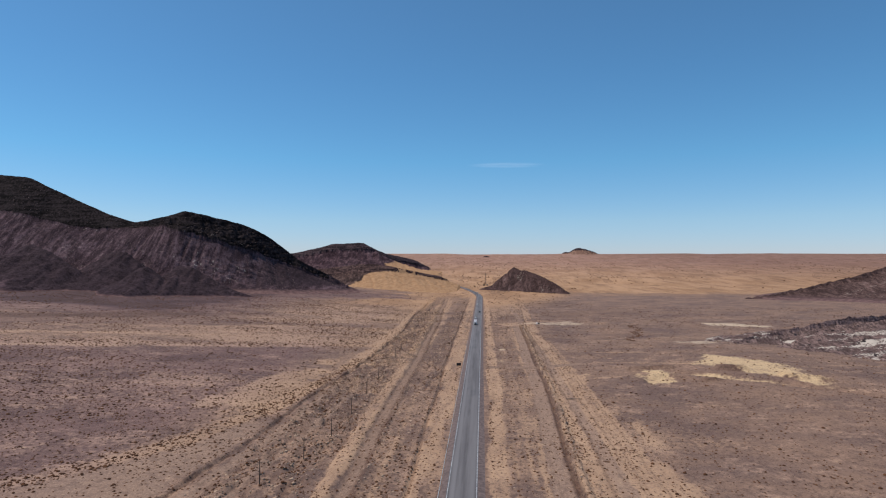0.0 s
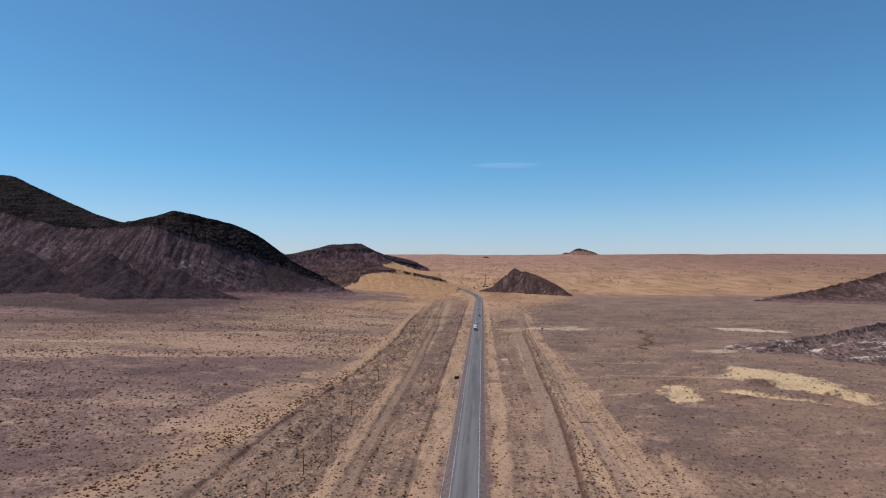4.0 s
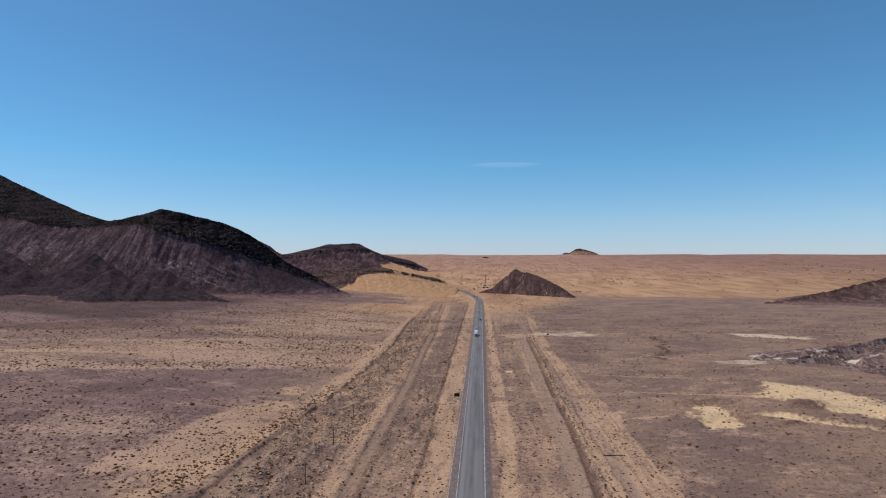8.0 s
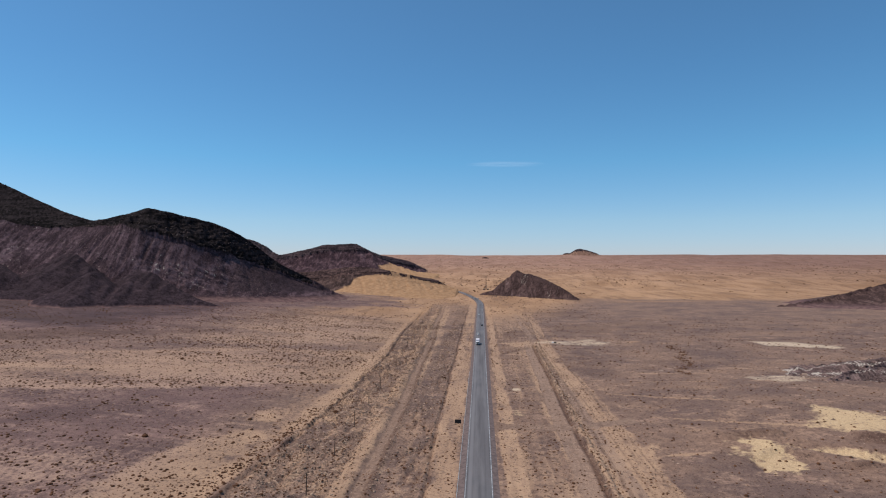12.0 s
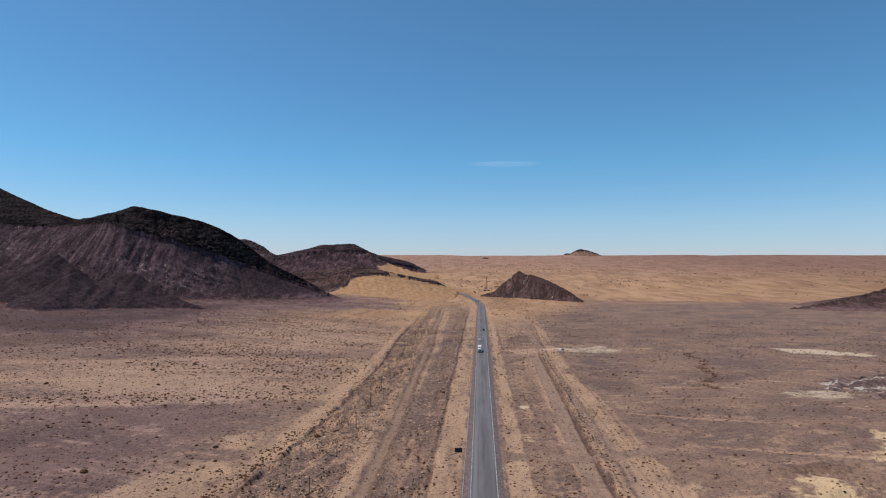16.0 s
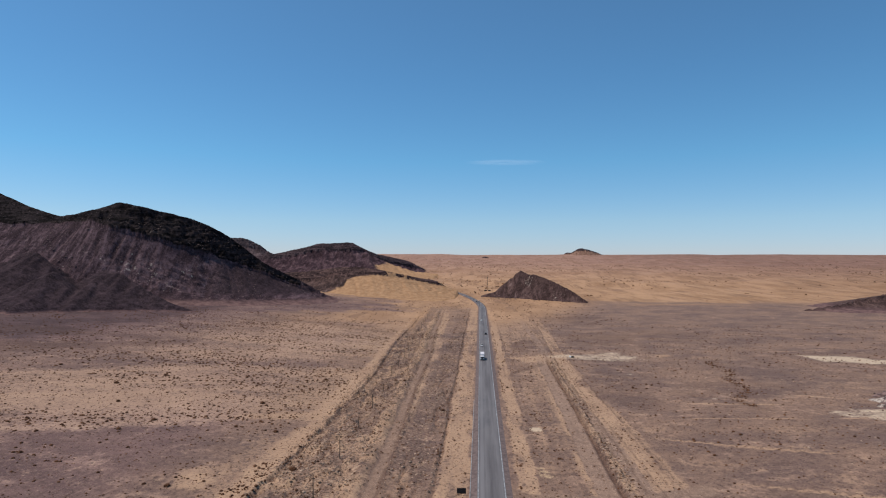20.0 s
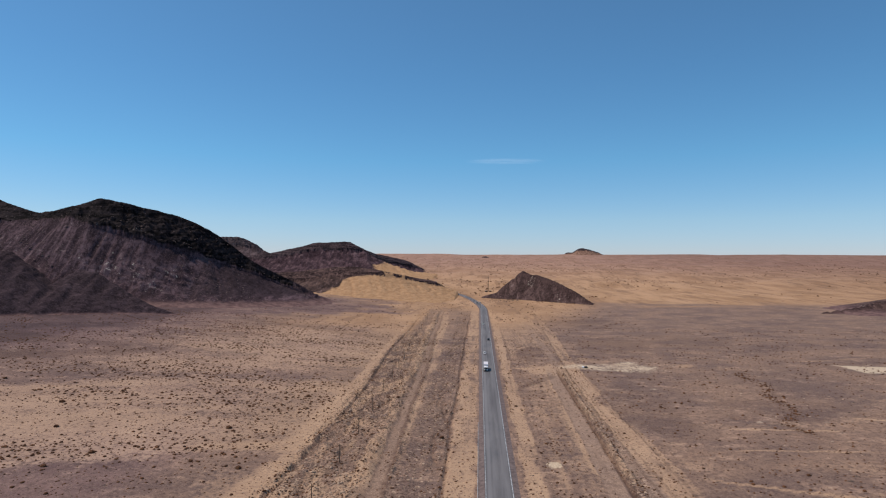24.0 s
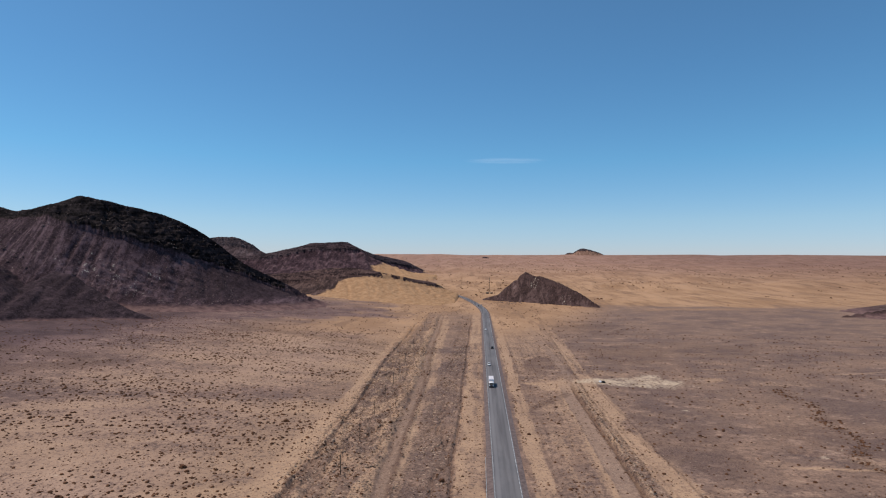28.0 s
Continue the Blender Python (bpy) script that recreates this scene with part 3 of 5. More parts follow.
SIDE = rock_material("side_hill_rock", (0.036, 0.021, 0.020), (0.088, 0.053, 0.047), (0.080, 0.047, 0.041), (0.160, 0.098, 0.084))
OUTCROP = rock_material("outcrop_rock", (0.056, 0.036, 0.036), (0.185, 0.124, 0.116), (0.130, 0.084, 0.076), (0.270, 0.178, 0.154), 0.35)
ASPHALT = asphalt_material()
SHOULDER = simple("shoulder_gravel", (0.108, 0.077, 0.070), (0.190, 0.138, 0.124), 0.8, 0.95)
PAINT = simple("worn_white_paint", (0.20, 0.20, 0.21), (0.46, 0.46, 0.46), 0.6, 0.7)
FAINT = simple("faded_white_paint", (0.20, 0.20, 0.205), (0.40, 0.40, 0.40), 0.5, 0.8)
SHRUB = simple("dry_shrub", (0.043, 0.016, 0.007), (0.168, 0.073, 0.034), 0.8, 0.95, 0, 0.7)
STONE = simple("desert_stone", (0.060, 0.040, 0.034), (0.50, 0.345, 0.245), 1.3, 0.95, 0, 0.8)
DARK_STONE = simple("dark_boulder", (0.034, 0.024, 0.024), (0.200, 0.136, 0.122), 0.5, 0.95, 0, 0.85)
WOOD = simple("weathered_wood", (0.040, 0.030, 0.024), (0.085, 0.065, 0.050), 4.0, 0.9)
STEEL = simple("galvanised_steel", (0.22, 0.22, 0.23), (0.38, 0.38, 0.39), 2.0, 0.5, 0.6)
DARK_BOARD = simple("dark_sign_metal", (0.018, 0.016, 0.016), (0.035, 0.030, 0.030), 3.0, 0.6)
WHITE_BODY = simple("white_car_paint", (0.74, 0.74, 0.74), (0.82, 0.82, 0.81), 1.0, 0.3)
PALE_BOX = simple("pale_truck_panel", (0.62, 0.57, 0.58), (0.72, 0.67, 0.67), 0.8, 0.5)
DARK_BODY = simple("dark_car_paint", (0.020, 0.021, 0.024), (0.035, 0.036, 0.040), 1.0, 0.3)
GREY_BODY = simple("grey_car_paint", (0.25, 0.26, 0.27), (0.33, 0.34, 0.35), 1.0, 0.3)
RUBBER = simple("tyre_rubber", (0.014, 0.014, 0.014), (0.028, 0.027, 0.026), 6.0, 0.9)
GLASSY = simple("tinted_glass", (0.010, 0.012, 0.014), (0.016, 0.018, 0.020), 1.0, 0.08)
LENS = simple("lamp_lens", (0.65, 0.65, 0.63), (0.75, 0.75, 0.72), 1.0, 0.2)
PLASTIC = simple("black_plastic", (0.015, 0.015, 0.015), (0.026, 0.026, 0.026), 2.0, 0.6)
PORCELAIN = simple("brown_insulator", (0.10, 0.05, 0.03), (0.16, 0.08, 0.05), 2.0, 0.3)
PLASTER = simple("pale_plaster", (0.50, 0.42, 0.33), (0.62, 0.53, 0.42), 0.6, 0.9)


# ---- mesh helpers ----
def grid_mesh(name, xs, ys, height, masks, mat):
    """One sheet over the grid xs by ys."""
    gx, gy = np.meshgrid(xs, ys)
    gx, gy = gx.ravel(), gy.ravel()
    z = height(gx, gy)
    nx, ny = len(xs), len(ys)
    i = (np.arange(ny - 1)[:, None] * nx + np.arange(nx - 1)[None]).ravel()
    quads = np.stack([i, i + 1, i + 1 + nx, i + nx], 1)
    me = bpy.data.meshes.new(name)
    me.vertices.add(len(gx))
    me.vertices.foreach_set("co", np.stack([gx, gy, z], 1).astype(np.float32).ravel())
    me.loops.add(quads.size)
    me.loops.foreach_set("vertex_index", quads.ravel().astype(np.int32))
    me.polygons.add(len(quads))
    me.polygons.foreach_set("loop_start", (np.arange(len(quads)) * 4).astype(np.int32))
    me.update(calc_edges=True)
    me.validate()
    me.polygons.foreach_set("use_smooth", np.ones(len(quads), bool))
    for key, values in masks(gx, gy).items():
        a = me.attributes.new(key, "FLOAT", "POINT")
        a.data.foreach_set("value", np.asarray(values, np.float32))
    me.materials.append(mat)
    return new(name, me)


def mesh_object(name, verts, faces, mat, parent=None, label="", flat=True):
    me = bpy.data.meshes.new(name)
    me.from_pydata([tuple(map(float, v)) for v in verts], [], faces)
    me.update()
    if not flat:
        for p in me.polygons:
            p.use_smooth = True
    me.materials.append(mat)
    ob = new(name, me)
    ob.parent = parent
    return tagged(ob, label)


def part(name, bm, mat, parent, label="", smooth_faces=False):
    me = bpy.data.meshes.new(name)
    bm.normal_update()
    bm.to_mesh(me)
    bm.free()
    if smooth_faces:
        for p in me.polygons:
            p.use_smooth = True
    me.materials.append(mat)
    ob = new(name, me)
    ob.parent = parent
    return tagged(ob, label)


def thing(name, m, label, category, group=""):
    ob = new(name)
    ob.matrix_world = m
    return tagged(ob, label, category, group)


def box(bm, x0, x1, y0, y1, z0, z1, bevel=0.0):
    made = bmesh.ops.create_cube(bm, size=1.0)["verts"]
    for v in made:
        v.co = Vector((x0 + (v.co.x + 0.5) * (x1 - x0), y0 + (v.co.y + 0.5) * (y1 - y0), z0 + (v.co.z + 0.5) * (z1 - z0)))
    if bevel:
        edges = list({e for v in made for e in v.link_edges})
        bmesh.ops.bevel(bm, geom=edges, offset=bevel, segments=2, affect="EDGES")
    return bm


def tube(bm, a, b, r0, r1, sides=8):
    a, b = Vector(a), Vector(b)
    turn = (b - a).to_track_quat("Z", "Y").to_matrix().to_4x4()
    bmesh.ops.create_cone(bm, cap_ends=True, segments=sides, radius1=r0, radius2=r1, depth=(b - a).length, matrix=Matrix.Translation((a + b) / 2) @ turn)
    return bm


# ---- ground ----
def growing(start, step, rate, end):
    out, v = [], start
    while v < end:
        step *= rate
        v += step
        out.append(v)
    return out


side = growing(100.0, 1.0, 1.042, 3700)
xs = np.array([-v for v in reversed(side)] + list(np.arange(-100, 60, 0.6)) + list(np.arange(60, 100.5, 1.0)) + side)
ys = np.array(list(np.arange(-700, 120, 20.0)) + list(np.arange(120, 720, 1.5)) + growing(718.5, 1.5, 1.022, 1150) + [])
ys = np.concatenate([ys, np.arange(ys[-1] + 11, 4800, 11.5)])


def ground_attributes(x, y):
    names = ("sand", "pale", "worn", "dune", "wash", "dark", "rubble")
    return dict(zip(names, ground_masks(x, y)))


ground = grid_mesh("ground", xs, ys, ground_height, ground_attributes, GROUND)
tagged(ground, "stony brown desert plain running out into orange sand dunes", "ground", kind="structure")


# ---- road ----
def ribbon(name, ys, left, right, lift, mat, parent=None, label="", edge_drop=0.0):
    """A strip along the road from left to right of its middle line."""
    verts, faces = [], []
    for k, y in enumerate(ys):
        c, z = float(road_x(y)), float(land(road_x(y), y)) + lift
        slope = -7.2e-4 * max(y - 980, 0)
        n = Vector((1, -slope)).normalized()
        for u, dz in ((left, edge_drop if left < right and abs(left) > abs(right) else 0), (right, edge_drop if abs(right) > abs(left) else 0)):
            verts.append((c + n.x * u, y + n.y * u, z + dz))
        if k:
            i = 2 * k
            faces.append((i - 2, i - 1, i + 1, i))
    return mesh_object(name, verts, faces, mat, parent, label, False)


along = list(np.arange(-700, 900, 20.0)) + list(np.arange(900, 1430, 5.0))
road = ribbon("road", along, -3.95, 3.95, 0.42, ASPHALT)
tagged(road, "two-lane grey asphalt road, worn and straight across the desert", "road", kind="structure")
for a, b in ((-6.1, -3.95), (3.95, 6.5)):
    ribbon("shoulder", along, a, b, 0.415, SHOULDER, road, "dusty gravel shoulder", -0.55)
ribbon("edge_line", along, -3.79, -3.57, 0.428, FAINT, road, "faded white edge line")
ribbon("edge_line", along, 3.57, 3.79, 0.428, PAINT, road, "worn white edge line")


lay_by = list(np.arange(-700, 440, 20.0)) + [443.0]
ribbon("edge_line", lay_by, -6.0, -5.82, 0.12, FAINT, road, "faded outer line of the paved shoulder")


# ---- hills ----
def ridge_field(points, x, y, base, cap_run=0.5, steep=0.85, back=0.6, rounds=3):
    """Height, cap share, foot of the cap and depth below the crest of a ridge. points: x, y, crest height, cap thickness."""
    for _ in range(rounds):
        cut = [points[0]]
        for p, q in zip(points, points[1:]):
            cut += [tuple(0.75 * a + 0.25 * b for a, b in zip(p, q)), tuple(0.25 * a + 0.75 * b for a, b in zip(p, q))]
        points = cut + [points[-1]]
    h = np.full(x.shape, -1e9)
    cap, arc, below = np.zeros(x.shape), np.zeros(x.shape), np.zeros(x.shape)
    run = 0.0
    for (x0, y0, z0, c0), (x1, y1, z1, c1) in zip(points, points[1:]):
        dx, dy = x1 - x0, y1 - y0
        length = math.hypot(dx, dy)
        s = np.clip(((x - x0) * dx + (y - y0) * dy) / length ** 2, 0, 1)
        px, py = x0 + s * dx, y0 + s * dy
        d = np.hypot(x - px, y - py)
        wob = 1 + 0.35 * (fbm((run + s * length) / 40, d * 0 + 3.3, 2, 31) - 0.5)
        zr, c = z0 + s * (z1 - z0), (c0 + s * (c1 - c0)) * wob
        t = np.clip(zr - c - base, 4, None)
        front = np.where(d < c * cap_run, d / cap_run, c + t * (1 - np.exp(-np.clip(d - c * cap_run, 0, None) * steep / t)) + 0.06 * np.clip(d - c * cap_run, 0, None))
        rear = np.where(d * back < 0.75 * zr, d * back, 0.75 * zr + (d - 0.75 * zr / back) * 0.3)
        is_back = y > py
        hh = zr - np.where(is_back, rear, front)
        best = hh > h
        h = np.where(best, hh, h)
        cap = np.where(best, np.where(is_back, d * back < c, d < c * cap_run + 1.0), cap)
        arc = np.where(best, c + 2.0, arc)
        below = np.where(best, zr - hh, below)
        run += length
    return h, cap.astype(float), arc, below


HEIGHTS = {}


def hill(name, points, x0, x1, y0, y1, step, mat, label, base=0.0, gully=3.5, rough=3.0, sand_to=None, pale=None, skirt=9.0, warp=14.0, bed=7.5, ledges=0.0, **shape):
    """A hill from its crest line, with gullies, ledges and foothill mounds."""
    gx, gy = np.arange(x0, x1 + step, step), np.arange(y0, y1 + step, step)
    store = {}

    def height(x, y):
        wx, wy = x + warp * (fbm(x / 60, y / 60, 3, 51) - 0.5), y + warp * (fbm(x / 60, y / 60, 3, 52) - 0.5)
        h, cap, store["capline"], below = ridge_field(points, wx, wy, base, **shape)
        mid = smooth(2, 25, below) * smooth(-2, 22, h - base)
        fall = x + 0.30 * y + 9 * (fbm(x / 40, y / 40, 2, 60) - 0.5)
        g = 1 - np.abs(2 * vnoise(fall / 9, below / 70, 53) - 1) + 0.6 * (1 - np.abs(2 * vnoise(fall / 21, below / 120, 54) - 1))
        h = h - gully * mid * (1 - cap) * g
        h = h - 3.4 * np.exp(-((below - store["capline"]) / 2.2) ** 2)
        layer = (below / bed + 1.6 * fbm(x / 50, y / 50, 2, 65)) % 1
        h = h + cap * rough * 0.55 * (np.minimum(layer / 0.75, (1 - layer) / 0.25) - 0.5) * smooth(2, 6, below)
        ledge = np.abs((h / 7.0 + 1.2 * fbm(x / 35, y / 35, 2, 54)) % 1 - 0.5) * 2
        step_up = (h / 2.4 + 1.5 * fbm(x / 24, y / 24, 3, 87)) % 1
        h = h + ledges * (1 - cap) * (np.minimum(step_up / 0.7, (1 - step_up) / 0.3) + 1.6 * fbm(x / 5, y / 5, 3, 88) - 1.3)
        h = h + cap * rough * (0.7 * (ledge - 0.5) * smooth(3, 9, below) + 1.1 * (fbm(x / 13, y / 13, 4, 55) - 0.5))
        h = h + (1 - cap) * rough * 0.5 * (fbm(x / 16, y / 16, 4, 56) - 0.5)
        rim = np.minimum(np.minimum(x - x0, x1 - x), np.minimum(y - y0, y1 - y))
        store.update(cap=cap, below=below, skirt=(1 - smooth(0.5, skirt, h - land(x, y))) * (1 - cap) if skirt > 1.2 else 0 * h)
        return np.where(rim < 12, np.minimum(h, land(x, y) - 3), h)

    HEIGHTS[name] = height

    def masks(x, y):
        out = {"cap": store["cap"], "mound": np.zeros(x.shape), "skirt": store["skirt"]}
        out["sand"] = sand_to(x, y, store) if sand_to else np.zeros(x.shape)
        out["pale"] = pale(x, y, store) if pale else np.zeros(x.shape)
        return out

    made = grid_mesh(name, gx, gy, height, masks, mat)
    i = (np.arange(len(gy) - 1)[:, None] * len(gx) + np.arange(len(gx) - 1)[None]).ravel()
    made.data.polygons.foreach_set("use_smooth", store["cap"][i] < 0.5)
    return tagged(made, label, "hill", kind="structure")


# the long scarp: crest line x, y, z and the foot line of its cap rock x, y, z
CREST = [(-1043, 960, 216), (-877, 940, 212), (-748, 920, 199), (-665, 912, 162), (-603, 906, 137), (-550, 900, 122), (-499, 890, 130), (-457, 876, 139),
         (-404, 902, 125), (-375, 922, 117), (-353, 937, 103), (-330, 952, 84), (-307, 967, 63), (-272, 987, 42), (-230, 1010, 18), (-195, 1040, 3), (-150, 1075, -8)]
CAP_FOOT = [(-1043, 915, 160), (-741, 880, 137), (-697, 878, 126), (-653, 877, 117), (-605, 880, 109), (-556, 885, 111), (-520, 874, 112), (-490, 862, 111), (-458, 852, 105), (-424, 862, 95),
            (-393, 872, 86), (-367, 893, 76), (-347, 915, 67), (-331, 936, 60), (-305, 955, 49), (-279, 975, 35), (-230, 1002, 14), (-195, 1035, 1), (-150, 1071, -10)]
# dark spurs in front of it: crest lines x, y, z
SPURS = [[(-650, 795, 74), (-612, 757, 84), (-588, 705, 56), (-565, 632, 22)], [(-612, 757, 84), (-572, 742, 74), (-535, 728, 56), (-495, 712, 36), (-462, 698, 18)],
         [(-560, 850, 72), (-520, 812, 76), (-502, 796, 73), (-490, 755, 54), (-478, 700, 26)], [(-502, 796, 73), (-482, 790, 60), (-462, 778, 42)],
         [(-468, 775, 42), (-447, 748, 53), (-430, 728, 55), (-416, 685, 37), (-398, 622, 14)], [(-430, 728, 55), (-408, 716, 40), (-386, 704, 24), (-368, 694, 13)],
         [(-440, 815, 44), (-412, 786, 57), (-398, 735, 41), (-380, 665, 14)], [(-412, 786, 57), (-392, 776, 52), (-368, 768, 40), (-338, 760, 27), (-305, 752, 16), (-280, 746, 10)],
         [(-700, 735, 72), (-645, 702, 58), (-620, 655, 36), (-600, 600, 18)], [(-645, 702, 58), (-602, 684, 42), (-562, 668, 26), (-525, 655, 14)],
         [(-800, 760, 92), (-740, 705, 66), (-690, 672, 44), (-645, 650, 24)]]
SCARP = {}


def along_x(x, points, k):
    px = np.array([p[0] for p in points], float)
    fine = np.linspace(px[0], px[-1], 260)
    w = np.interp(fine, px, [p[k] for p in points])
    return np.interp(x, fine, np.convolve(np.pad(w, 2, mode="edge"), np.ones(5) / 5, "valid"))


def ridged(v, w, seed):
    return 1 - np.abs(2 * vnoise(v, w, seed) - 1)


def scarp_height(x0, y0):
    """Black cap rock broken into ledges over a low cliff, fluted scree below it and dark spurs at its foot."""
    x = x0 + 5 * (fbm(x0 / 60, y0 / 60, 3, 51) - 0.5)
    y = y0 + 5 * (fbm(x0 / 60, y0 / 60, 3, 52) - 0.5)
    low = land(x0, y0)
    yr, zr = along_x(x, CREST, 1) + 7 * (vnoise(x / 23, 0 * x, 33) - 0.5), along_x(x, CREST, 2) + 2.4 * (fbm(x / 11, 0 * x, 3, 34) - 0.5) * smooth(-620, -520, x)
    yc, zc = along_x(x, CAP_FOOT, 1) + 3 * (fbm(x / 22, 0 * x, 3, 35) - 0.5), along_x(x, CAP_FOOT, 2) + 3 * (fbm(x / 17, 0 * x, 2, 36) - 0.5)
    yc = np.minimum(yc, yr - 2)
    zc = np.minimum(zc, zr - 1.5)
    cliff = np.minimum((2.6 + 2.2 * smooth(-580, -500, x)) * (0.75 + 0.9 * vnoise(x / 21, 0 * x, 37)), 0.6 * (zr - zc))
    u = np.clip((yr - y) / np.maximum(yr - yc, 2), 0, 1)
    cap_h = zr - (zr - zc - cliff) * u ** 1.12
    rugged = 0.22 + 0.78 * smooth(-600, -520, x)
    # ledges and buttresses of the cap
    tilt = cap_h + 0.16 * x + 26 * (fbm(x / 26, y / 26, 4, 38) - 0.5)
    bed = tilt / 6.2
    stepped = (np.floor(bed) + smooth(0.55, 0.95, bed - np.floor(bed)) - bed) * 6.2
    inner = smooth(0.02, 0.15, u)
    blocks = 7.0 * (facet((x + 0.3 * y) / 9, (y - 0.2 * x) / 8, 47) - 0.5) + 3.4 * (facet(x / 4.4, y / 4.0, 48) - 0.5)
    cap_h = cap_h + inner * rugged * (0.55 * stepped * (1 - smooth(0.85, 1, u)) - 4.5 * ridged(x / 15 + 0.5 * fbm(x / 9, y / 9, 2, 40), y / 21, 39) * smooth(1.0, 0.8, u) + blocks)
    # scree
    d = yc - y
    yf = np.interp(x, (-1043, -700, -520, -420, -360, -320, -280, -240, -200, -150), (760, 770, 775, 785, 795, 812, 845, 890, 950, 1030))
    foot = np.maximum(yc - yf, 30)
    v = d / foot
    zf = land(x, yf) - 1
    scree = zc - (zc - zf) * (1 - np.clip(1 - v, 0, 1) ** 1.18) - 0.12 * np.clip(d - foot, 0, None)
    fan = (x + 465) / (1 + 0.45 * np.clip(v, 0, 1.5)) + 4 * (fbm(x / 25, y / 25, 2, 42) - 0.5)
    fluted = 0.35 + 0.65 * bump(x, -430, 85, 60)
    down = smooth(0.0, 0.12, v) * (1 - smooth(0.55, 0.95, v))
    scree = scree - down * fluted * (4.2 * ridged(fan / 9.5, v * 1.3, 43) + 2.2 * ridged(fan / 4.3, v * 2.0, 44)) + 2.0 * down
    rocky = bump(v, 0.52, 0.18, 0.2) * bump(x + 60 * (v - 0.5), -395, 42, 40) + 0.6 * bump(v, 0.45, 0.15, 0.2) * bump(x, -585, 60, 40)
    slant = (0.8 * scree + 0.35 * x + 6 * fbm(x / 14, y / 14, 3, 45)) / 5.5
    scree = scree + rocky * (2.6 * (smooth(0.5, 0.8, slant % 1) - slant % 1) + 3.6 * (fbm(x / 6, y / 6, 3, 46) - 0.5))
    scree = scree + 1.6 * (fbm(x / 16, y / 16, 4, 56) - 0.5) * smooth(0, 0.1, v)
    back = zr - 0.7 * np.clip(y - yr, 0, None)
    h = np.where(y > yr, back, np.where(y > yc, cap_h, scree))
    h = h - 0.9 * np.clip(x + 160, 0, None)
    cap = ((y > yc) & (y < yr + 40) & (x < -262)).astype(float)
    mound = np.zeros(x.shape)
    for k, line in enumerate(SPURS):
        best = np.full(x.shape, -1e9)
        mx, my = x0 + 9 * (fbm(x0 / 30, y0 / 30, 4, 57 + k // 2) - 0.5), y0 + 9 * (fbm(x0 / 30, y0 / 30, 4, 67 + k // 2) - 0.5)
        near = np.full(x.shape, 1e9)
        for (ax, ay, az), (bx, by, bz) in zip(line, line[1:]):
            s = np.clip(((mx - ax) * (bx - ax) + (my - ay) * (by - ay)) / ((bx - ax) ** 2 + (by - ay) ** 2), 0, 1)
            off = my - ay - s * (by - ay)
            away = np.hypot(mx - ax - s * (bx - ax), np.where(off < 0, 0.55, 1.1) * off)
            best = np.maximum(best, az + s * (bz - az) - 0.86 * (np.sqrt(away ** 2 + 5) - 2.2) + 0.0016 * np.clip(away, 0, 60) ** 2)
            near = np.minimum(near, away)
        rill = ridged((mx + 0.25 * my) / 8, (my - 0.25 * mx) / 55, 77)
        best = best - 2.6 * rill * smooth(3, 14, best - low) + 1.3 * (fbm(x0 / 6, y0 / 6, 3, 59) - 0.5)
        mound = np.where(best > h, smooth(64, 36, near + 18 * (fbm(x0 / 16, y0 / 16, 3, 86) - 0.5)) * smooth(-0.5, 2.5, best - low), mound)
        cap = np.where(best > h, 0.0, cap)
        h = np.maximum(h, best)
    mound = np.maximum(mound, 0.66 * (1 - cap) * smooth(-385, -318, x0 + 22 * (fbm(x0 / 20, y0 / 20, 3, 72) - 0.5)) * smooth(4, 14, h - low))
    rim = np.minimum(np.minimum(x0 + 1300, -118 - x0), np.minimum(y0 - 560, 1500 - y0))
    SCARP.update(cap=cap, mound=mound, v=v, rocky=rocky, fan=fan, lip=cap * bump(u, 0.90, 0.02, 0.035) * smooth(-600, -540, x), under=np.exp(-((zc - h - 2.0) / 2.2) ** 2) * (y <= yc) * (1 - mound),
                 skirt=(1 - smooth(0.5, 11, h - low)) * (1 - cap) * (1 - 0.8 * mound))
    return np.where(rim < 12, np.minimum(h, low - 3), h)


def scarp_masks(x, y):
    s = SCARP
    bare = (1 - s["cap"]) * (1 - s["mound"])
    pale = bare * (0.20 * smooth(0.46, 0.66, fbm(x / 22, y / 22, 3, 61)) * smooth(0.05, 0.25, s["v"]) + 0.13 * s["rocky"] * smooth(0.5, 0.62, fbm(x / 7, y / 7, 3, 62))) + 0.30 * s["under"] * smooth(0.35, 0.6, fbm(x / 12, y / 12, 3, 63)) + 0.34 * s["lip"] * smooth(0.4, 0.55, fbm(x / 15, y / 15, 3, 73))
    return {"cap": s["cap"], "mound": s["mound"], "skirt": s["skirt"], "sand": 0 * x, "pale": pale}


def fine_between(a, b, c, d, coarse, fine):
    return np.concatenate([np.arange(a, b, coarse), np.arange(b, c, fine), np.arange(c, d + coarse, coarse)])


HEIGHTS["dark_hill"] = scarp_height
scarp_xs, scarp_ys = fine_between(-1300, -780, -230, -117, 6.0, 1.5), fine_between(560, 640, 1000, 1500, 5.0, 1.5)
scarp = grid_mesh("dark_hill", scarp_xs, scarp_ys, scarp_height, scarp_masks, HILL)
cell = (np.arange(len(scarp_ys) - 1)[:, None] * len(scarp_xs) + np.arange(len(scarp_xs) - 1)[None]).ravel()
scarp.data.polygons.foreach_set("use_smooth", SCARP["cap"][cell] < 0.5)
tagged(scarp, "long black-capped rocky hill with purplish scree slopes", "hill", kind="structure")

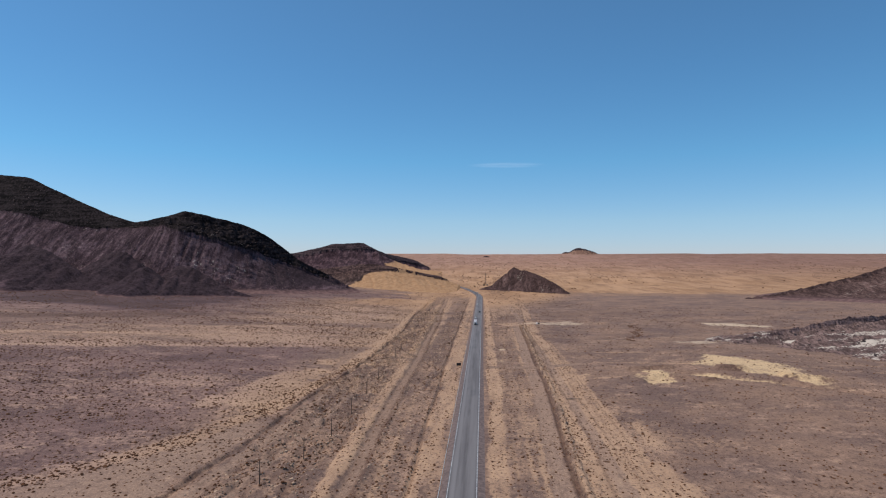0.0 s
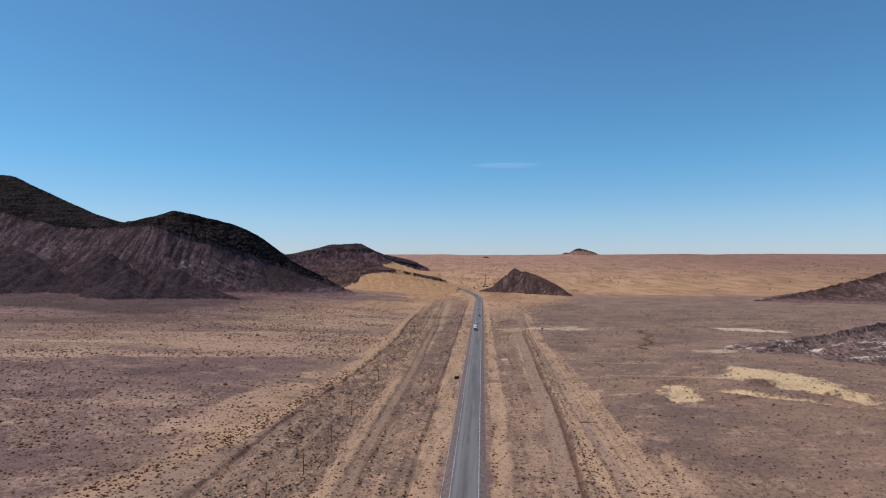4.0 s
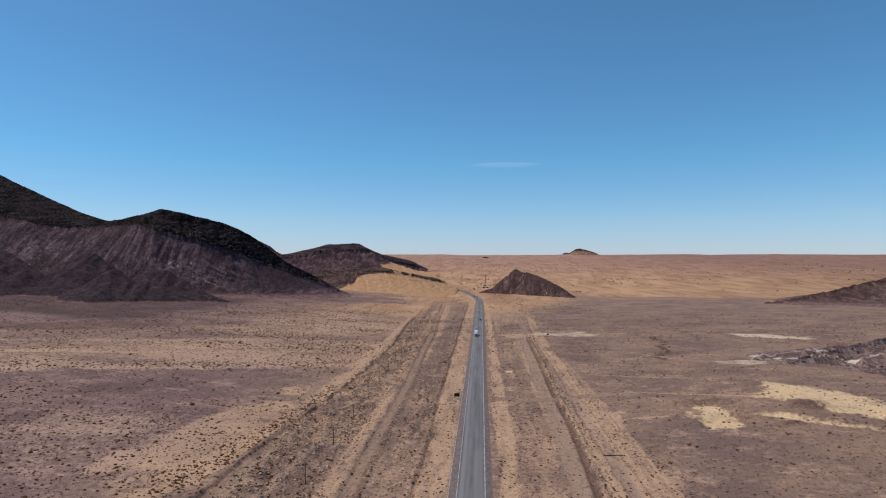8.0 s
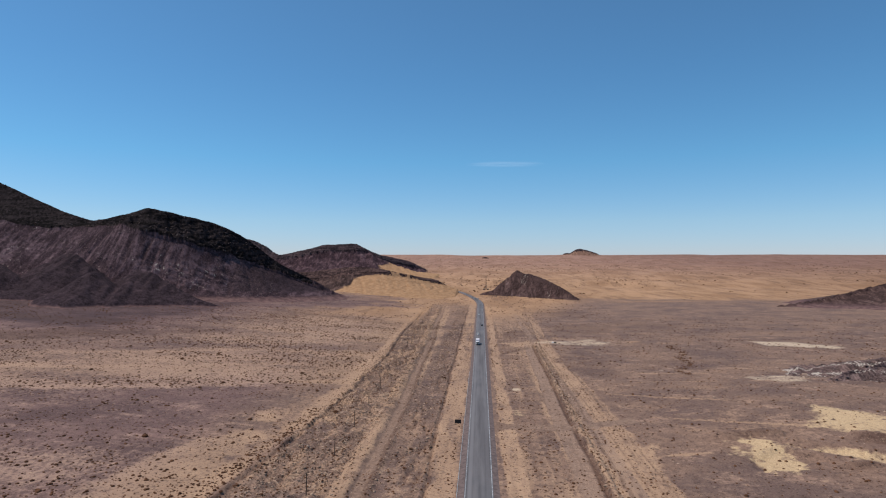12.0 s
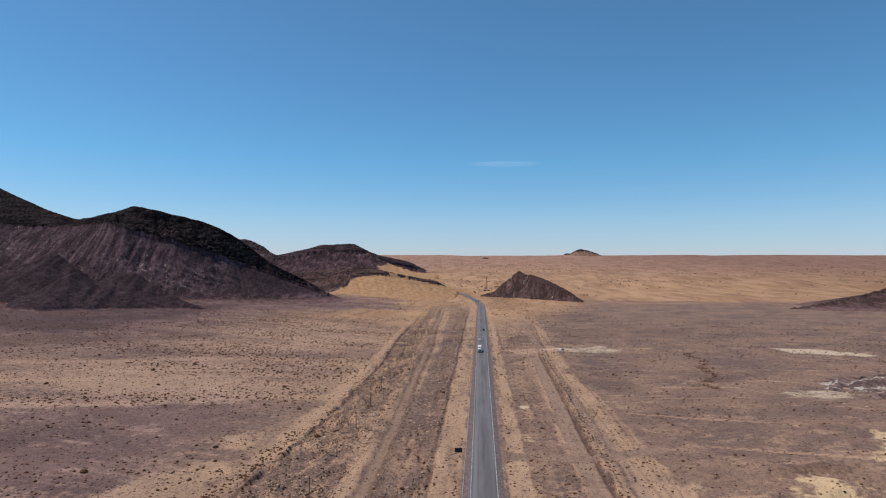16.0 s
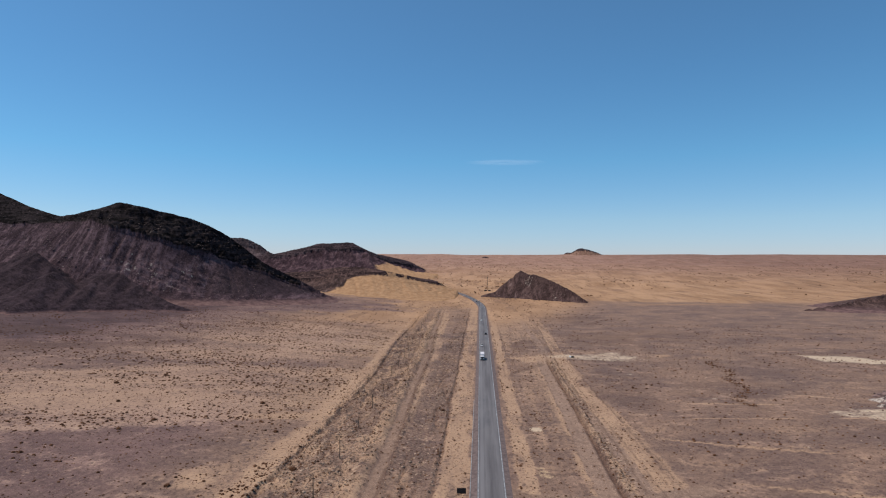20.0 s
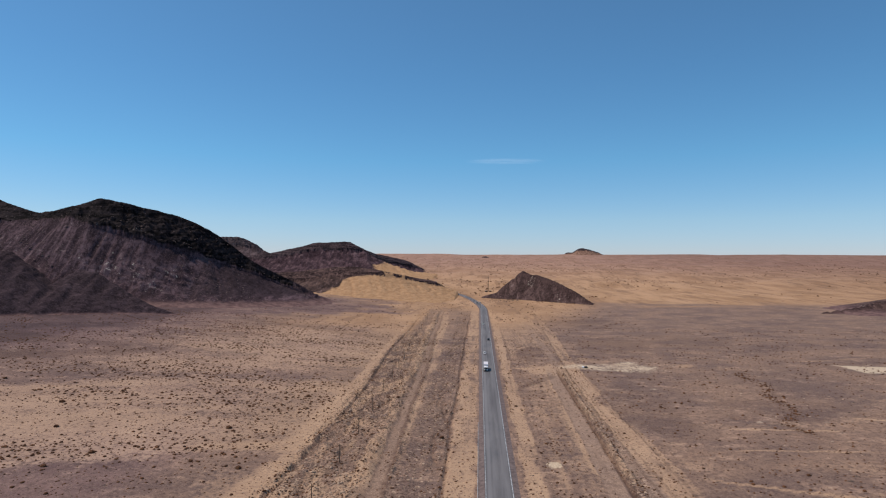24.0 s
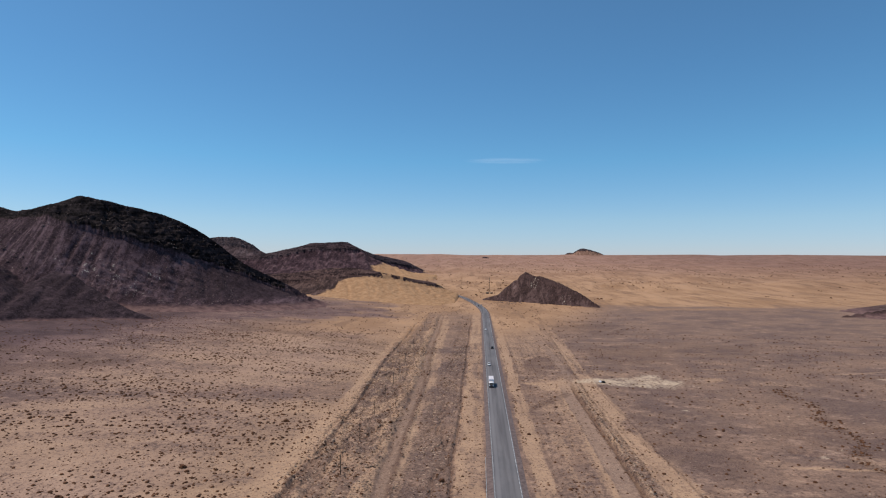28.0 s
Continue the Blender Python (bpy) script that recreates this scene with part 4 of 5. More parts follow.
SPUR = [(-450, 1310, 38, 14), (-417, 1300, 43, 16), (-368, 1330, 45, 16), (-304, 1310, 52, 18), (-260, 1280, 57, 16), (-210, 1265, 53, 8), (-177, 1270, 47, 5.5), (-154, 1280, 42, 5), (-121, 1300, 33, 5), (-95, 1320, 30, 6), (-78, 1335, 17, 5), (-66, 1345, 3, 2.5), (-56, 1350, -10, 1)]


def spur_sand(x, y, s):
    return np.maximum((1 - s["cap"]) * smooth(2, 5, s["below"]), 0.8 * smooth(0.56, 0.64, fbm(x / 9, y / 9, 3, 69)) * smooth(-220, -160, x)) * smooth(-258, -222, x - 0.3 * (y - 1265) + 50 * (fbm(x / 24, y / 24, 4, 71) - 0.5))


hill("rocky_spur", SPUR, -520, -40, 1080, 1560, 2.0, SPUR_ROCK, "low dark rocky spur half buried in drifted sand", base=3, skirt=1.0, gully=2.0, rough=2.6, ledges=1.5, sand_to=spur_sand, steep=0.45, cap_run=1.4, bed=4.0, rounds=2, warp=6.0)

HILL_TWO = [(-791, 1850, 77, 8), (-620, 1850, 86, 10), (-569, 1880, 100, 14), (-522, 1900, 112, 18), (-494, 1920, 123, 22), (-441, 1940, 124, 22), (-408, 1960, 129, 24), (-390, 1985, 118, 24), (-376, 2030, 106, 22), (-352, 2100, 93, 20), (-312, 2180, 84, 20), (-262, 2260, 71, 18), (-225, 2340, 47, 12), (-203, 2380, 30, 8)]


def two_sand(x, y, s):
    return smooth(-330, -250, x - 0.1 * (y - 1950) + 60 * (fbm(x / 50, y / 50, 3, 70) - 0.5)) * (1 - s["cap"]) * smooth(42, 56, s["below"] + 14 * (fbm(x / 25, y / 25, 3, 74) - 0.5))


hill("farther_dark_hill", HILL_TWO, -1000, -120, 1560, 2600, 4.5, FAR_HILL, "dark brown rocky hill rising from orange sand", base=24, skirt=1.0, gully=6, rough=3, sand_to=two_sand, steep=0.5, cap_run=1.6, ledges=3.0, rounds=1, warp=8.0)
hill("back_hill", [(-1063, 2300, 130, 10), (-1006, 2400, 163, 30), (-908, 2400, 159, 30), (-884, 2450, 133, 20), (-847, 2500, 97, 8), (-796, 2550, 85, 5)],
     -1300, -650, 2150, 2750, 5.0, BACK, "layered dark ridge behind the nearer hills", base=40, skirt=1.0, gully=5, rough=7, steep=0.6, cap_run=1.0)

CONE_LINE = [(45, 1292, 7, 2), (53, 1266, 33, 4), (63, 1250, 52, 6), (76, 1238, 45, 6), (90, 1222, 44, 7), (120, 1190, 32, 5), (143, 1155, 18, 4), (161, 1120, 4, 2)]


def cone_pale(x, y, s):
    return 0.28 * bump(x - 0.25 * (y - 1150) + 16 * (fbm(x / 14, y / 14, 3, 64) - 0.5), 117, 4, 16) * smooth(2, 6, s["below"]) + 0.4 * blob(x, y, 78, 1226, 8, 9, 3)


hill("brown_cone_hill", CONE_LINE, -40, 240, 1020, 1440, 2.5, CONE, "small brown cone-shaped hill with a pale scree patch", base=-20, skirt=1.0, gully=1.3, rough=2.2, pale=cone_pale, steep=1.7, back=0.82, rounds=1, warp=8.0)

RIGHT = [(408, 985, 0, 1), (514, 1020, 13, 2), (604, 1050, 29, 3), (711, 1090, 53, 5), (867, 1130, 86, 7), (1107, 1180, 109, 9)]
def side_pale(x, y, s):
    return 0.35 * smooth(4, 14, s["below"]) * smooth(0.55, 0.65, fbm((x + y) / 60, (y - 0.3 * x) / 9, 3, 67))


hill("side_hill", RIGHT, 330, 1300, 860, 1500, 5.0, SIDE, "dark brown ridge sloping down to the plain", base=2, gully=0.6, rough=2.5, steep=0.3, bed=3.0, pale=side_pale)

OUT = [(161, 404, 6, 0.3), (172, 408, 8.5, 0.5), (190, 420, 10.5, 0.8), (213, 432, 12.5, 1.2), (241, 442, 17, 2), (269, 450, 19.5, 2.5), (319, 470, 22, 3), (396, 490, 24, 3), (468, 500, 26, 3)]


def out_pale(x, y, s):
    return 0.62 * smooth(0.47, 0.55, fbm((x + 1.5 * y) / 44, (y - 0.1 * x) / 4.5, 3, 63)) * smooth(0.42, 0.5, fbm(x / 40, y / 25, 2, 66)) * smooth(1, 4, s["below"]) + 0.46 * (blob(x, y, 226, 386, 24, 15, 3) + blob(x, y, 196, 413, 17, 8, 4) + blob(x, y, 161, 418, 24, 7, 5) + blob(x, y, 256, 384, 16, 15, 6) + blob(x, y, 310, 400, 34, 18, 7)) * smooth(0.42, 0.60, fbm((x + y) / 8, (y - 0.2 * x) / 2.6, 3, 68))


hill("rock_outcrop", OUT, 110, 520, 322, 600, 1.5, OUTCROP, "low outcrop of tilted dark rock with chalky white ledges", base=-2, skirt=1.0, gully=0.4, rough=4.6, pale=out_pale, steep=0.11, bed=2.2, warp=8.0, ledges=1.7)
hill("distant_hill", [(557, 4230, 124, 6), (590, 4230, 144, 8), (612, 4230, 137, 6), (650, 4230, 163, 12), (684, 4230, 170, 14), (720, 4230, 163, 10), (770, 4230, 147, 6), (835, 4230, 122, 3)], 480, 900, 4080, 4400, 8.0, DISTANT,
     "small dark flat hill on the dune horizon", base=100, skirt=1.0, gully=2, rough=4, cap_run=1.2)
hill("distant_knoll", [(-8, 3600, 90, 2), (20, 3600, 108, 5), (51, 3600, 90, 2)], -60, 110, 3520, 3680, 4.0, FAR_HILL, "tiny dark rock knoll among the far dunes", base=70, skirt=1.0, gully=1, rough=2)


# ---- poles ----
def utility_pole(x, y, height, lean):
    z = float(ground_height(x, y))
    p = thing("utility_pole", pose(x, y, z - 0.3, lean, lean * 0.6, 12), "slim weathered wooden utility pole standing in gravel", "pole", "poles along the road")
    part("pole", tube(bmesh.new(), (0, 0, 0), (0, 0, height + 0.3), 0.15, 0.10, 10), WOOD, p)
    part("crossarm", box(bmesh.new(), -0.55, 0.55, 0.09, 0.19, height - 0.45, height - 0.33, 0.01), WOOD, p)
    for u in (-0.45, 0.45):
        b = tube(bmesh.new(), (u, 0.14, height - 0.33), (u, 0.14, height - 0.2), 0.025, 0.025, 6)
        tube(b, (u, 0.14, height - 0.22), (u, 0.14, height - 0.08), 0.06, 0.035, 8)
        part("insulator", b, PORCELAIN, p)
    return p


pole_spots = [(-58, 151), (-53.4, 174)]
for k in range(21):
    py = 194 + 32.5 * k + 0.07 * k * k
    pole_spots.append((float(np.interp(py, (194, 324, 388, 487, 556, 659, 900), (-50.2, -52.4, -54.0, -56.6, -58.5, -61.8, -70))), py))
for k, (px, py) in enumerate(pole_spots):
    utility_pole(px, py, 6.1 + 0.3 * math.sin(k * 2.1), 1.6 * math.sin(k * 1.7))


# ---- road sign ----
def sign_back(x, y):
    s = thing("road_sign", pose(x, y, float(ground_height(x, y)) - 0.1, 0, 0, 3), "dark sheet-metal road sign seen from behind on two posts", "road sign")
    b = box(bmesh.new(), -1.25, 1.25, -0.03, 0.03, 0.55, 2.05, 0.02)
    part("board", b, DARK_BOARD, s)
    for u in (-0.8, 0.8):
        part("post", box(bmesh.new(), u - 0.04, u + 0.04, 0.035, 0.115, 0, 1.95), STEEL, s)
    for h in (0.85, 1.75):
        part("rail", box(bmesh.new(), -1.15, 1.15, -0.06, -0.033, h - 0.03, h + 0.03), DARK_BOARD, s)


sign_back(-13.4, 331)


# ---- vehicles ----
def wheel(x, y, r, w, parent):
    b = bmesh.new()
    tube(b, (x - w / 2, y, r), (x + w / 2, y, r), r, r, 18)
    t = part("wheel", b, RUBBER, parent)
    s = 1 if x > 0 else -1
    part("rim", tube(bmesh.new(), (x + s * (w / 2 - 0.02), y, r), (x + s * (w / 2 + 0.012), y, r), r * 0.62, r * 0.55, 14), STEEL, t)


def loft(sections):
    """A closed shell through rings of equal count."""
    b = bmesh.new()
    rings = [[b.verts.new(p) for p in ring] for ring in sections]
    n = len(rings[0])
    for r0, r1 in zip(rings, rings[1:]):
        for k in range(n):
            b.faces.new((r0[k], r0[(k + 1) % n], r1[(k + 1) % n], r1[k]))
    b.faces.new(list(reversed(rings[0])))
    b.faces.new(rings[-1])
    bmesh.ops.recalc_face_normals(b, faces=b.faces)
    return b


def ring(y, w, z0, z1, r):
    """A rounded upright rectangle across the car at y."""
    return [(-w + r, y, z0), (w - r, y, z0), (w, y, z0 + r), (w, y, z1 - r), (w - r, y, z1), (-w + r, y, z1), (-w, y, z1 - r), (-w, y, z0 + r)]


def car(x, y, yaw, paint, label, scale=1.0):
    c = thing("car", pose(x, y, float(land(x, y)) + 0.43, 0, 0, yaw), label, "car", "traffic on the road")
    c.scale = (scale, scale, scale)
    body = loft([ring(-2.12, 0.62, 0.38, 0.66, 0.1), ring(-2.0, 0.80, 0.28, 0.78, 0.12), ring(-1.1, 0.86, 0.22, 0.92, 0.12), ring(0.0, 0.87, 0.22, 0.93, 0.12),
                 ring(1.2, 0.86, 0.22, 0.94, 0.12), ring(1.95, 0.82, 0.28, 0.92, 0.12), ring(2.08, 0.70, 0.36, 0.82, 0.1)])
    part("body", body, paint, c, "", True)
    part("cabin", loft([ring(-1.12, 0.74, 0.90, 0.96, 0.02), ring(-0.45, 0.66, 0.90, 1.40, 0.1), ring(0.75, 0.65, 0.90, 1.42, 0.1), ring(1.55, 0.70, 0.90, 1.0, 0.03)]), GLASSY, c, "tinted windows", True)
    part("roof", loft([ring(-0.50, 0.62, 1.38, 1.43, 0.02), ring(-0.30, 0.64, 1.39, 1.47, 0.03), ring(0.65, 0.63, 1.39, 1.48, 0.03), ring(0.85, 0.60, 1.37, 1.43, 0.02)]), paint, c, "", True)
    for u in (-0.55, 0.55):
        part("headlight", box(bmesh.new(), u - 0.16, u + 0.16, -2.11, -1.97, 0.58, 0.72, 0.03), LENS, c)
    part("bumper", box(bmesh.new(), -0.72, 0.72, -2.15, -2.04, 0.30, 0.44, 0.03), PLASTIC, c)
    for u in (-0.92, 0.92):
        part("mirror", box(bmesh.new(), u - 0.08, u + 0.08, -0.72, -0.6, 0.92, 1.05, 0.03), paint, c)
        for v in (-1.32, 1.3):
            wheel(math.copysign(0.78, u), v, 0.31, 0.2, c)
    return c


def truck(x, y, yaw):
    t = thing("box_truck", pose(x, y, float(land(x, y)) + 0.43, 0, 0, yaw), "pale box truck with a white cab driving on the asphalt", "truck", "traffic on the road")
    part("cargo_box", box(bmesh.new(), -1.25, 1.25, -2.4, 7.0, 1.15, 3.9, 0.06), PALE_BOX, t, "pale pinkish cargo box")
    part("front_edge", box(bmesh.new(), -1.24, 1.24, -2.46, -2.405, 3.3, 3.86, 0.01), WHITE_BODY, t)
    cab = loft([ring(-4.55, 1.12, 0.55, 1.5, 0.1), ring(-4.4, 1.18, 0.45, 2.5, 0.15), ring(-4.0, 1.2, 0.45, 2.85, 0.18), ring(-2.65, 1.2, 0.45, 2.9, 0.18)])
    part("cab", cab, WHITE_BODY, t, "white cab", True)
    part("windscreen", loft([ring(-4.58, 1.02, 1.52, 1.62, 0.02), ring(-4.50, 1.06, 1.5, 2.4, 0.05), ring(-4.36, 1.06, 1.5, 2.44, 0.05)]), GLASSY, t)
    part("bumper", box(bmesh.new(), -1.2, 1.2, -4.72, -4.5, 0.35, 0.75, 0.04), PLASTIC, t)
    part("grille", box(bmesh.new(), -0.7, 0.7, -4.62, -4.5, 0.85, 1.35, 0.03), PLASTIC, t)
    part("chassis", box(bmesh.new(), -0.5, 0.5, -4.0, 6.8, 0.75, 1.1), PLASTIC, t)
    for u in (-0.95, 0.95):
        part("headlight", box(bmesh.new(), u - 0.17, u + 0.17, -4.63, -4.48, 0.85, 1.05, 0.03), LENS, t)
    for u in (-1.38, 1.38):
        part("mirror", box(bmesh.new(), u - 0.1, u + 0.1, -4.35, -4.25, 1.7, 2.3, 0.02), PLASTIC, t)
    for v in (-3.6, 4.3, 5.6):
        for u in (-1.05, 1.05):
            wheel(u, v, 0.5, 0.3, t)
    return t


truck(-6.9, 555, 0)
car(-7.0, 617, 0, WHITE_BODY, "small white car following the truck on the asphalt")
car(-6.9, 812, 0, WHITE_BODY, "white car far along the asphalt road")
car(-3.4, 690, 180, DARK_BODY, "dark car driving away along the asphalt", 1.1)
car(-14.2, 1126, 3, DARK_BODY, "dark car where the road begins to bend", 1.1)
car(-9.5, 1140, 183, GREY_BODY, "grey car where the road begins to bend", 1.1)


# ---- mast and hut by the bend ----
def mast(x, y, height):
    t = thing("lattice_mast", pose(x, y, float(land(x, y))), "slender dark steel lattice mast beside the road bend", "mast")
    legs = [(-1, -1), (1, -1), (1, 1), (-1, 1)]

    def at(k, h):
        w = 1.3 - 1.0 * h / height
        return (legs[k][0] * w, legs[k][1] * w, h)

    for k in range(4):
        part("leg", tube(bmesh.new(), at(k, 0), at(k, height), 0.26, 0.16, 6), DARK_BOARD, t)
        for j in range(8):
            h0, h1 = height * j / 8, height * (j + 1) / 8
            part("brace", tube(bmesh.new(), at(k, h0), at((k + 1) % 4, h1), 0.11, 0.11, 5), DARK_BOARD, t)
    part("antenna", tube(bmesh.new(), (0, 0, height - 0.5), (0, 0, height + 3), 0.2, 0.08, 6), DARK_BOARD, t)


mast(7, 1400, 30)


BROWN_WALL = simple("brown_mud_wall", (0.060, 0.042, 0.034), (0.105, 0.075, 0.060), 0.6, 0.95)


def hut(x, y, w, d, h, yaw):
    t = thing("roadside_hut", pose(x, y, float(land(x, y)) - 0.2, 0, 0, yaw), "small brown mud-walled hut with a flat roof below the mast", "hut")
    part("wall", box(bmesh.new(), -w / 2, w / 2, -d / 2, d / 2, 0, h, 0.03), BROWN_WALL, t)
    part("roof", box(bmesh.new(), -w / 2 - 0.2, w / 2 + 0.2, -d / 2 - 0.2, d / 2 + 0.2, h, h + 0.2, 0.02), PLASTER, t)
    part("door", box(bmesh.new(), -0.5, 0.5, -d / 2 - 0.05, -d / 2 - 0.004, 0.1, 2.1), DARK_BOARD, t)


hut(3, 1392, 5, 4, 3.2, 14)
hut(11, 1394, 4, 3.5, 2.8, -8)


# ---- culvert slab over the sandy strip ----
def slab(x, y):
    t = thing("timber_sleeper", pose(x, y, float(ground_height(x, y)) + 0.02, 0, 0, 4), "dark timber sleeper lying across the sandy strip", "timber")
    part("beam", box(bmesh.new(), -3.0, 3.0, -0.17, 0.17, -0.1, 0.22, 0.03), DARK_BOARD, t)


slab(38.3, 253)


# ---- rubbish by the crossing ----
def rubbish_heap(x, y):
    t = thing("rubbish_heap", pose(x, y, float(ground_height(x, y)), 0, 0, 25), "small heap of dark and white rubbish on pale sand", "rubbish")
    b = bmesh.new()
    for k in range(14):
        a = 2 * math.pi * k / 14
        q = 2 * math.pi * (k + 1) / 14
        tube(b, (0.9 * math.cos(a), 0.9 * math.sin(a), 0.3), (0.9 * math.cos(q), 0.9 * math.sin(q), 0.3), 0.34, 0.34, 8)
    part("tyre", b, RUBBER, t, "old black tyre")
    sack = loft([ring(-0.9, 0.35, 0.05, 0.45, 0.1), ring(-0.5, 0.62, 0.0, 0.95, 0.22), ring(0.3, 0.66, 0.0, 1.05, 0.25), ring(0.8, 0.40, 0.05, 0.6, 0.12)])
    bmesh.ops.translate(sack, verts=sack.verts, vec=(-1.3, 0.9, 0))
    part("sack", sack, WHITE_BODY, t, "white filled sack", True)
    part("crate", box(bmesh.new(), 0.5, 1.5, 0.6, 1.5, 0.0, 0.8, 0.05), DARK_BOARD, t, "dark box")


rubbish_heap(53.5, 571)


# ---- plants and stones ----
def clump_template(rng, leaves):
    """A low dense tuft: a ragged dome with tilted blades standing out of it."""
    verts, faces = [], []
    n = 7
    for lift, wide in ((-0.1, 0.72), (0.32, 0.70), (0.66, 0.42)):
        for k in range(n):
            a = 2 * math.pi * (k + 0.4 * rng.rand()) / n
            r = wide * rng.uniform(0.75, 1.2)
            verts.append(Vector((r * math.cos(a), r * math.sin(a), lift + rng.uniform(-0.08, 0.12))))
    verts.append(Vector((0, 0, rng.uniform(0.75, 0.9))))
    for k in range(n):
        q = (k + 1) % n
        faces += [(k, q, n + q), (k, n + q, n + k), (n + k, n + q, 2 * n + q), (n + k, 2 * n + q, 2 * n + k), (2 * n + k, 2 * n + q, 3 * n)]
    for k in range(leaves):
        a, e = rng.uniform(0, 2 * math.pi), rng.uniform(0.05, 1.25)
        d = Vector((math.cos(a) * math.cos(e), math.sin(a) * math.cos(e), math.sin(e) * 0.85))
        side_way = Vector((-math.sin(a), math.cos(a), rng.uniform(-0.5, 0.5))).normalized()
        base, tip = d * rng.uniform(0.4, 0.6), d * rng.uniform(0.9, 1.25)
        w = rng.uniform(0.10, 0.2)
        i = len(verts)
        verts += [base - side_way * w, base + side_way * w, tip + side_way * w * 0.5]
        faces += [(i, i + 1, i + 2)]
    return np.array([tuple(v) for v in verts]), np.array(faces)


def stone_template(rng):
    v = np.array([(1, 0, 0), (-1, 0, 0), (0, 1, 0), (0, -1, 0), (0, 0, 0.8), (0, 0, -0.5)]) * (0.7 + 0.6 * rng.rand(6, 1)) + 0.25 * (rng.rand(6, 3) - 0.5)
    return v, np.array([(0, 2, 4), (2, 1, 4), (1, 3, 4), (3, 0, 4), (2, 0, 5), (1, 2, 5), (3, 1, 5), (0, 3, 5)])


def scatter(name, templates, x, y, size, mat, label, category, rng, sink=0.1, flat=0.8, over=None):
    verts, faces, base = [], [], 0
    z = over(x, y) if over else ground_height(x, y)
    for k in range(len(x)):
        v, f = templates[rng.randint(len(templates))]
        a = rng.uniform(0, 2 * math.pi)
        c, s = math.cos(a) * size[k], math.sin(a) * size[k]
        q = np.stack([v[:, 0] * c - v[:, 1] * s + x[k], v[:, 0] * s + v[:, 1] * c + y[k], v[:, 2] * size[k] * flat + z[k] - sink * size[k]], 1)
        verts.append(q)
        faces.append(f + base)
        base += len(v)
    me = bpy.data.meshes.new(name)
    vv, ff = np.concatenate(verts), np.concatenate(faces)
    me.vertices.add(len(vv))
    me.vertices.foreach_set("co", vv.astype(np.float32).ravel())
    me.loops.add(ff.size)
    me.loops.foreach_set("vertex_index", ff.ravel().astype(np.int32))
    me.polygons.add(len(ff))
    me.polygons.foreach_set("loop_start", (np.arange(len(ff)) * 3).astype(np.int32))
    me.update(calc_edges=True)
    me.materials.append(mat)
    return tagged(new(name, me), label, category, kind="stuff")


PR = np.random.RandomState(5)
TUFTS = [clump_template(PR, 9) for _ in range(6)]
FAR_TUFTS = [clump_template(PR, 6) for _ in range(4)]
STONES = [stone_template(PR) for _ in range(6)]


def pick(n, x0, x1, y0, y1, chance):
    x, y = PR.uniform(x0, x1, n), PR.uniform(y0, y1, n)
    keep = PR.rand(n) < chance(x, y)
    return x[keep], y[keep]


def plain_chance(x, y):
    sand, pale, worn, dune, wash, dark, rubble = ground_masks(x, y)
    clear = smooth(9, 11, np.abs(x - road_x(y))) * (1 - worn) * (1 - bump(x, bank_x(y) - 3.5, 2.6, 1.0) * smooth(330, 420, y))
    return np.clip((0.10 + 0.14 * (x < -75) + 1.1 * sand * (x < -75) + 0.03 * (x > 50) + 0.30 * bump(y, 250, 45, 30) * (x < -98) + 0.2 * bump(y, 300, 14, 10) * (x < -98)) * (0.25 + 1.1 * smooth(0.36, 0.62, fbm(x / 40, y / 25, 3, 71))) * clear * (1 - dune), 0, 1)


def strip_chance(x, y):
    u = x - road_x(y)
    xd = right_ditch(y)
    c = 0.75 * bump(u, 8.3, 0.5, 0.6) + 0.5 * bump(u, -8.2, 0.5, 0.7) + 0.20 * bump(u, -21, 6, 4) 
    c = c + 0.8 * bump(x, -58, 12, 4) * smooth(0.4, 0.55, fbm(x / 5, y / 13, 3, 97)) + 0.40 * bump(x, xd + 3.2, 2.0, 1.4) * (y < 570) + 0.16 * bump(x, 15, 4, 3) + 0.10 * bump(x, 38, 6, 4) + 0.06 * bump(u, -11, 3, 2) + 0.3 * bump(x, left_track(y) + 3.0, 0.5, 1.0) + 0.4 * bump(x, rut_x(y) - 0.8, 0.3, 0.8)
    return np.clip(c * smooth(0.25, 0.6, fbm(x / 6, y / 14, 3, 72)) * 1.3, 0, 1)


x, y = pick(80000, -620, 480, 130, 800, plain_chance)
scatter("desert_shrubs", TUFTS, x, y, 0.32 + 0.55 * PR.rand(len(x)) ** 2.5 + 0.2 * (y > 450), SHRUB, "scattered low dry dark shrubs on the gravel plain", "shrubs", PR)
x = PR.uniform(-330, -82, 420)
y = 412 + 0.42 * (x + 86) + 7 * PR.randn(420)
scatter("wadi_shrubs", TUFTS, x, y, 0.4 + 0.6 * PR.rand(420) ** 2, SHRUB, "row of dry shrubs along a pale shallow wadi", "shrubs", PR)
y = 138 + 215 * PR.rand(900) ** 1.3
x = shrub_band(y) + (1.5 + 0.02 * (350 - y)) * PR.randn(900)
scatter("bank_shrubs", TUFTS, x, y, 0.25 + 0.5 * PR.rand(900) ** 2, SHRUB, "thick dry shrubs on the sand beside the bank", "shrubs", PR)
y = PR.uniform(424, 558, 240)
x = gully_x(y) + 2.0 * PR.randn(240)
scatter("gully_shrubs", TUFTS, x, y, 0.3 + 0.6 * PR.rand(240) ** 2, SHRUB, "dry shrubs strung along a stony gully", "shrubs", PR)
x, y = pick(42000, -85, 60, 120, 720, strip_chance)
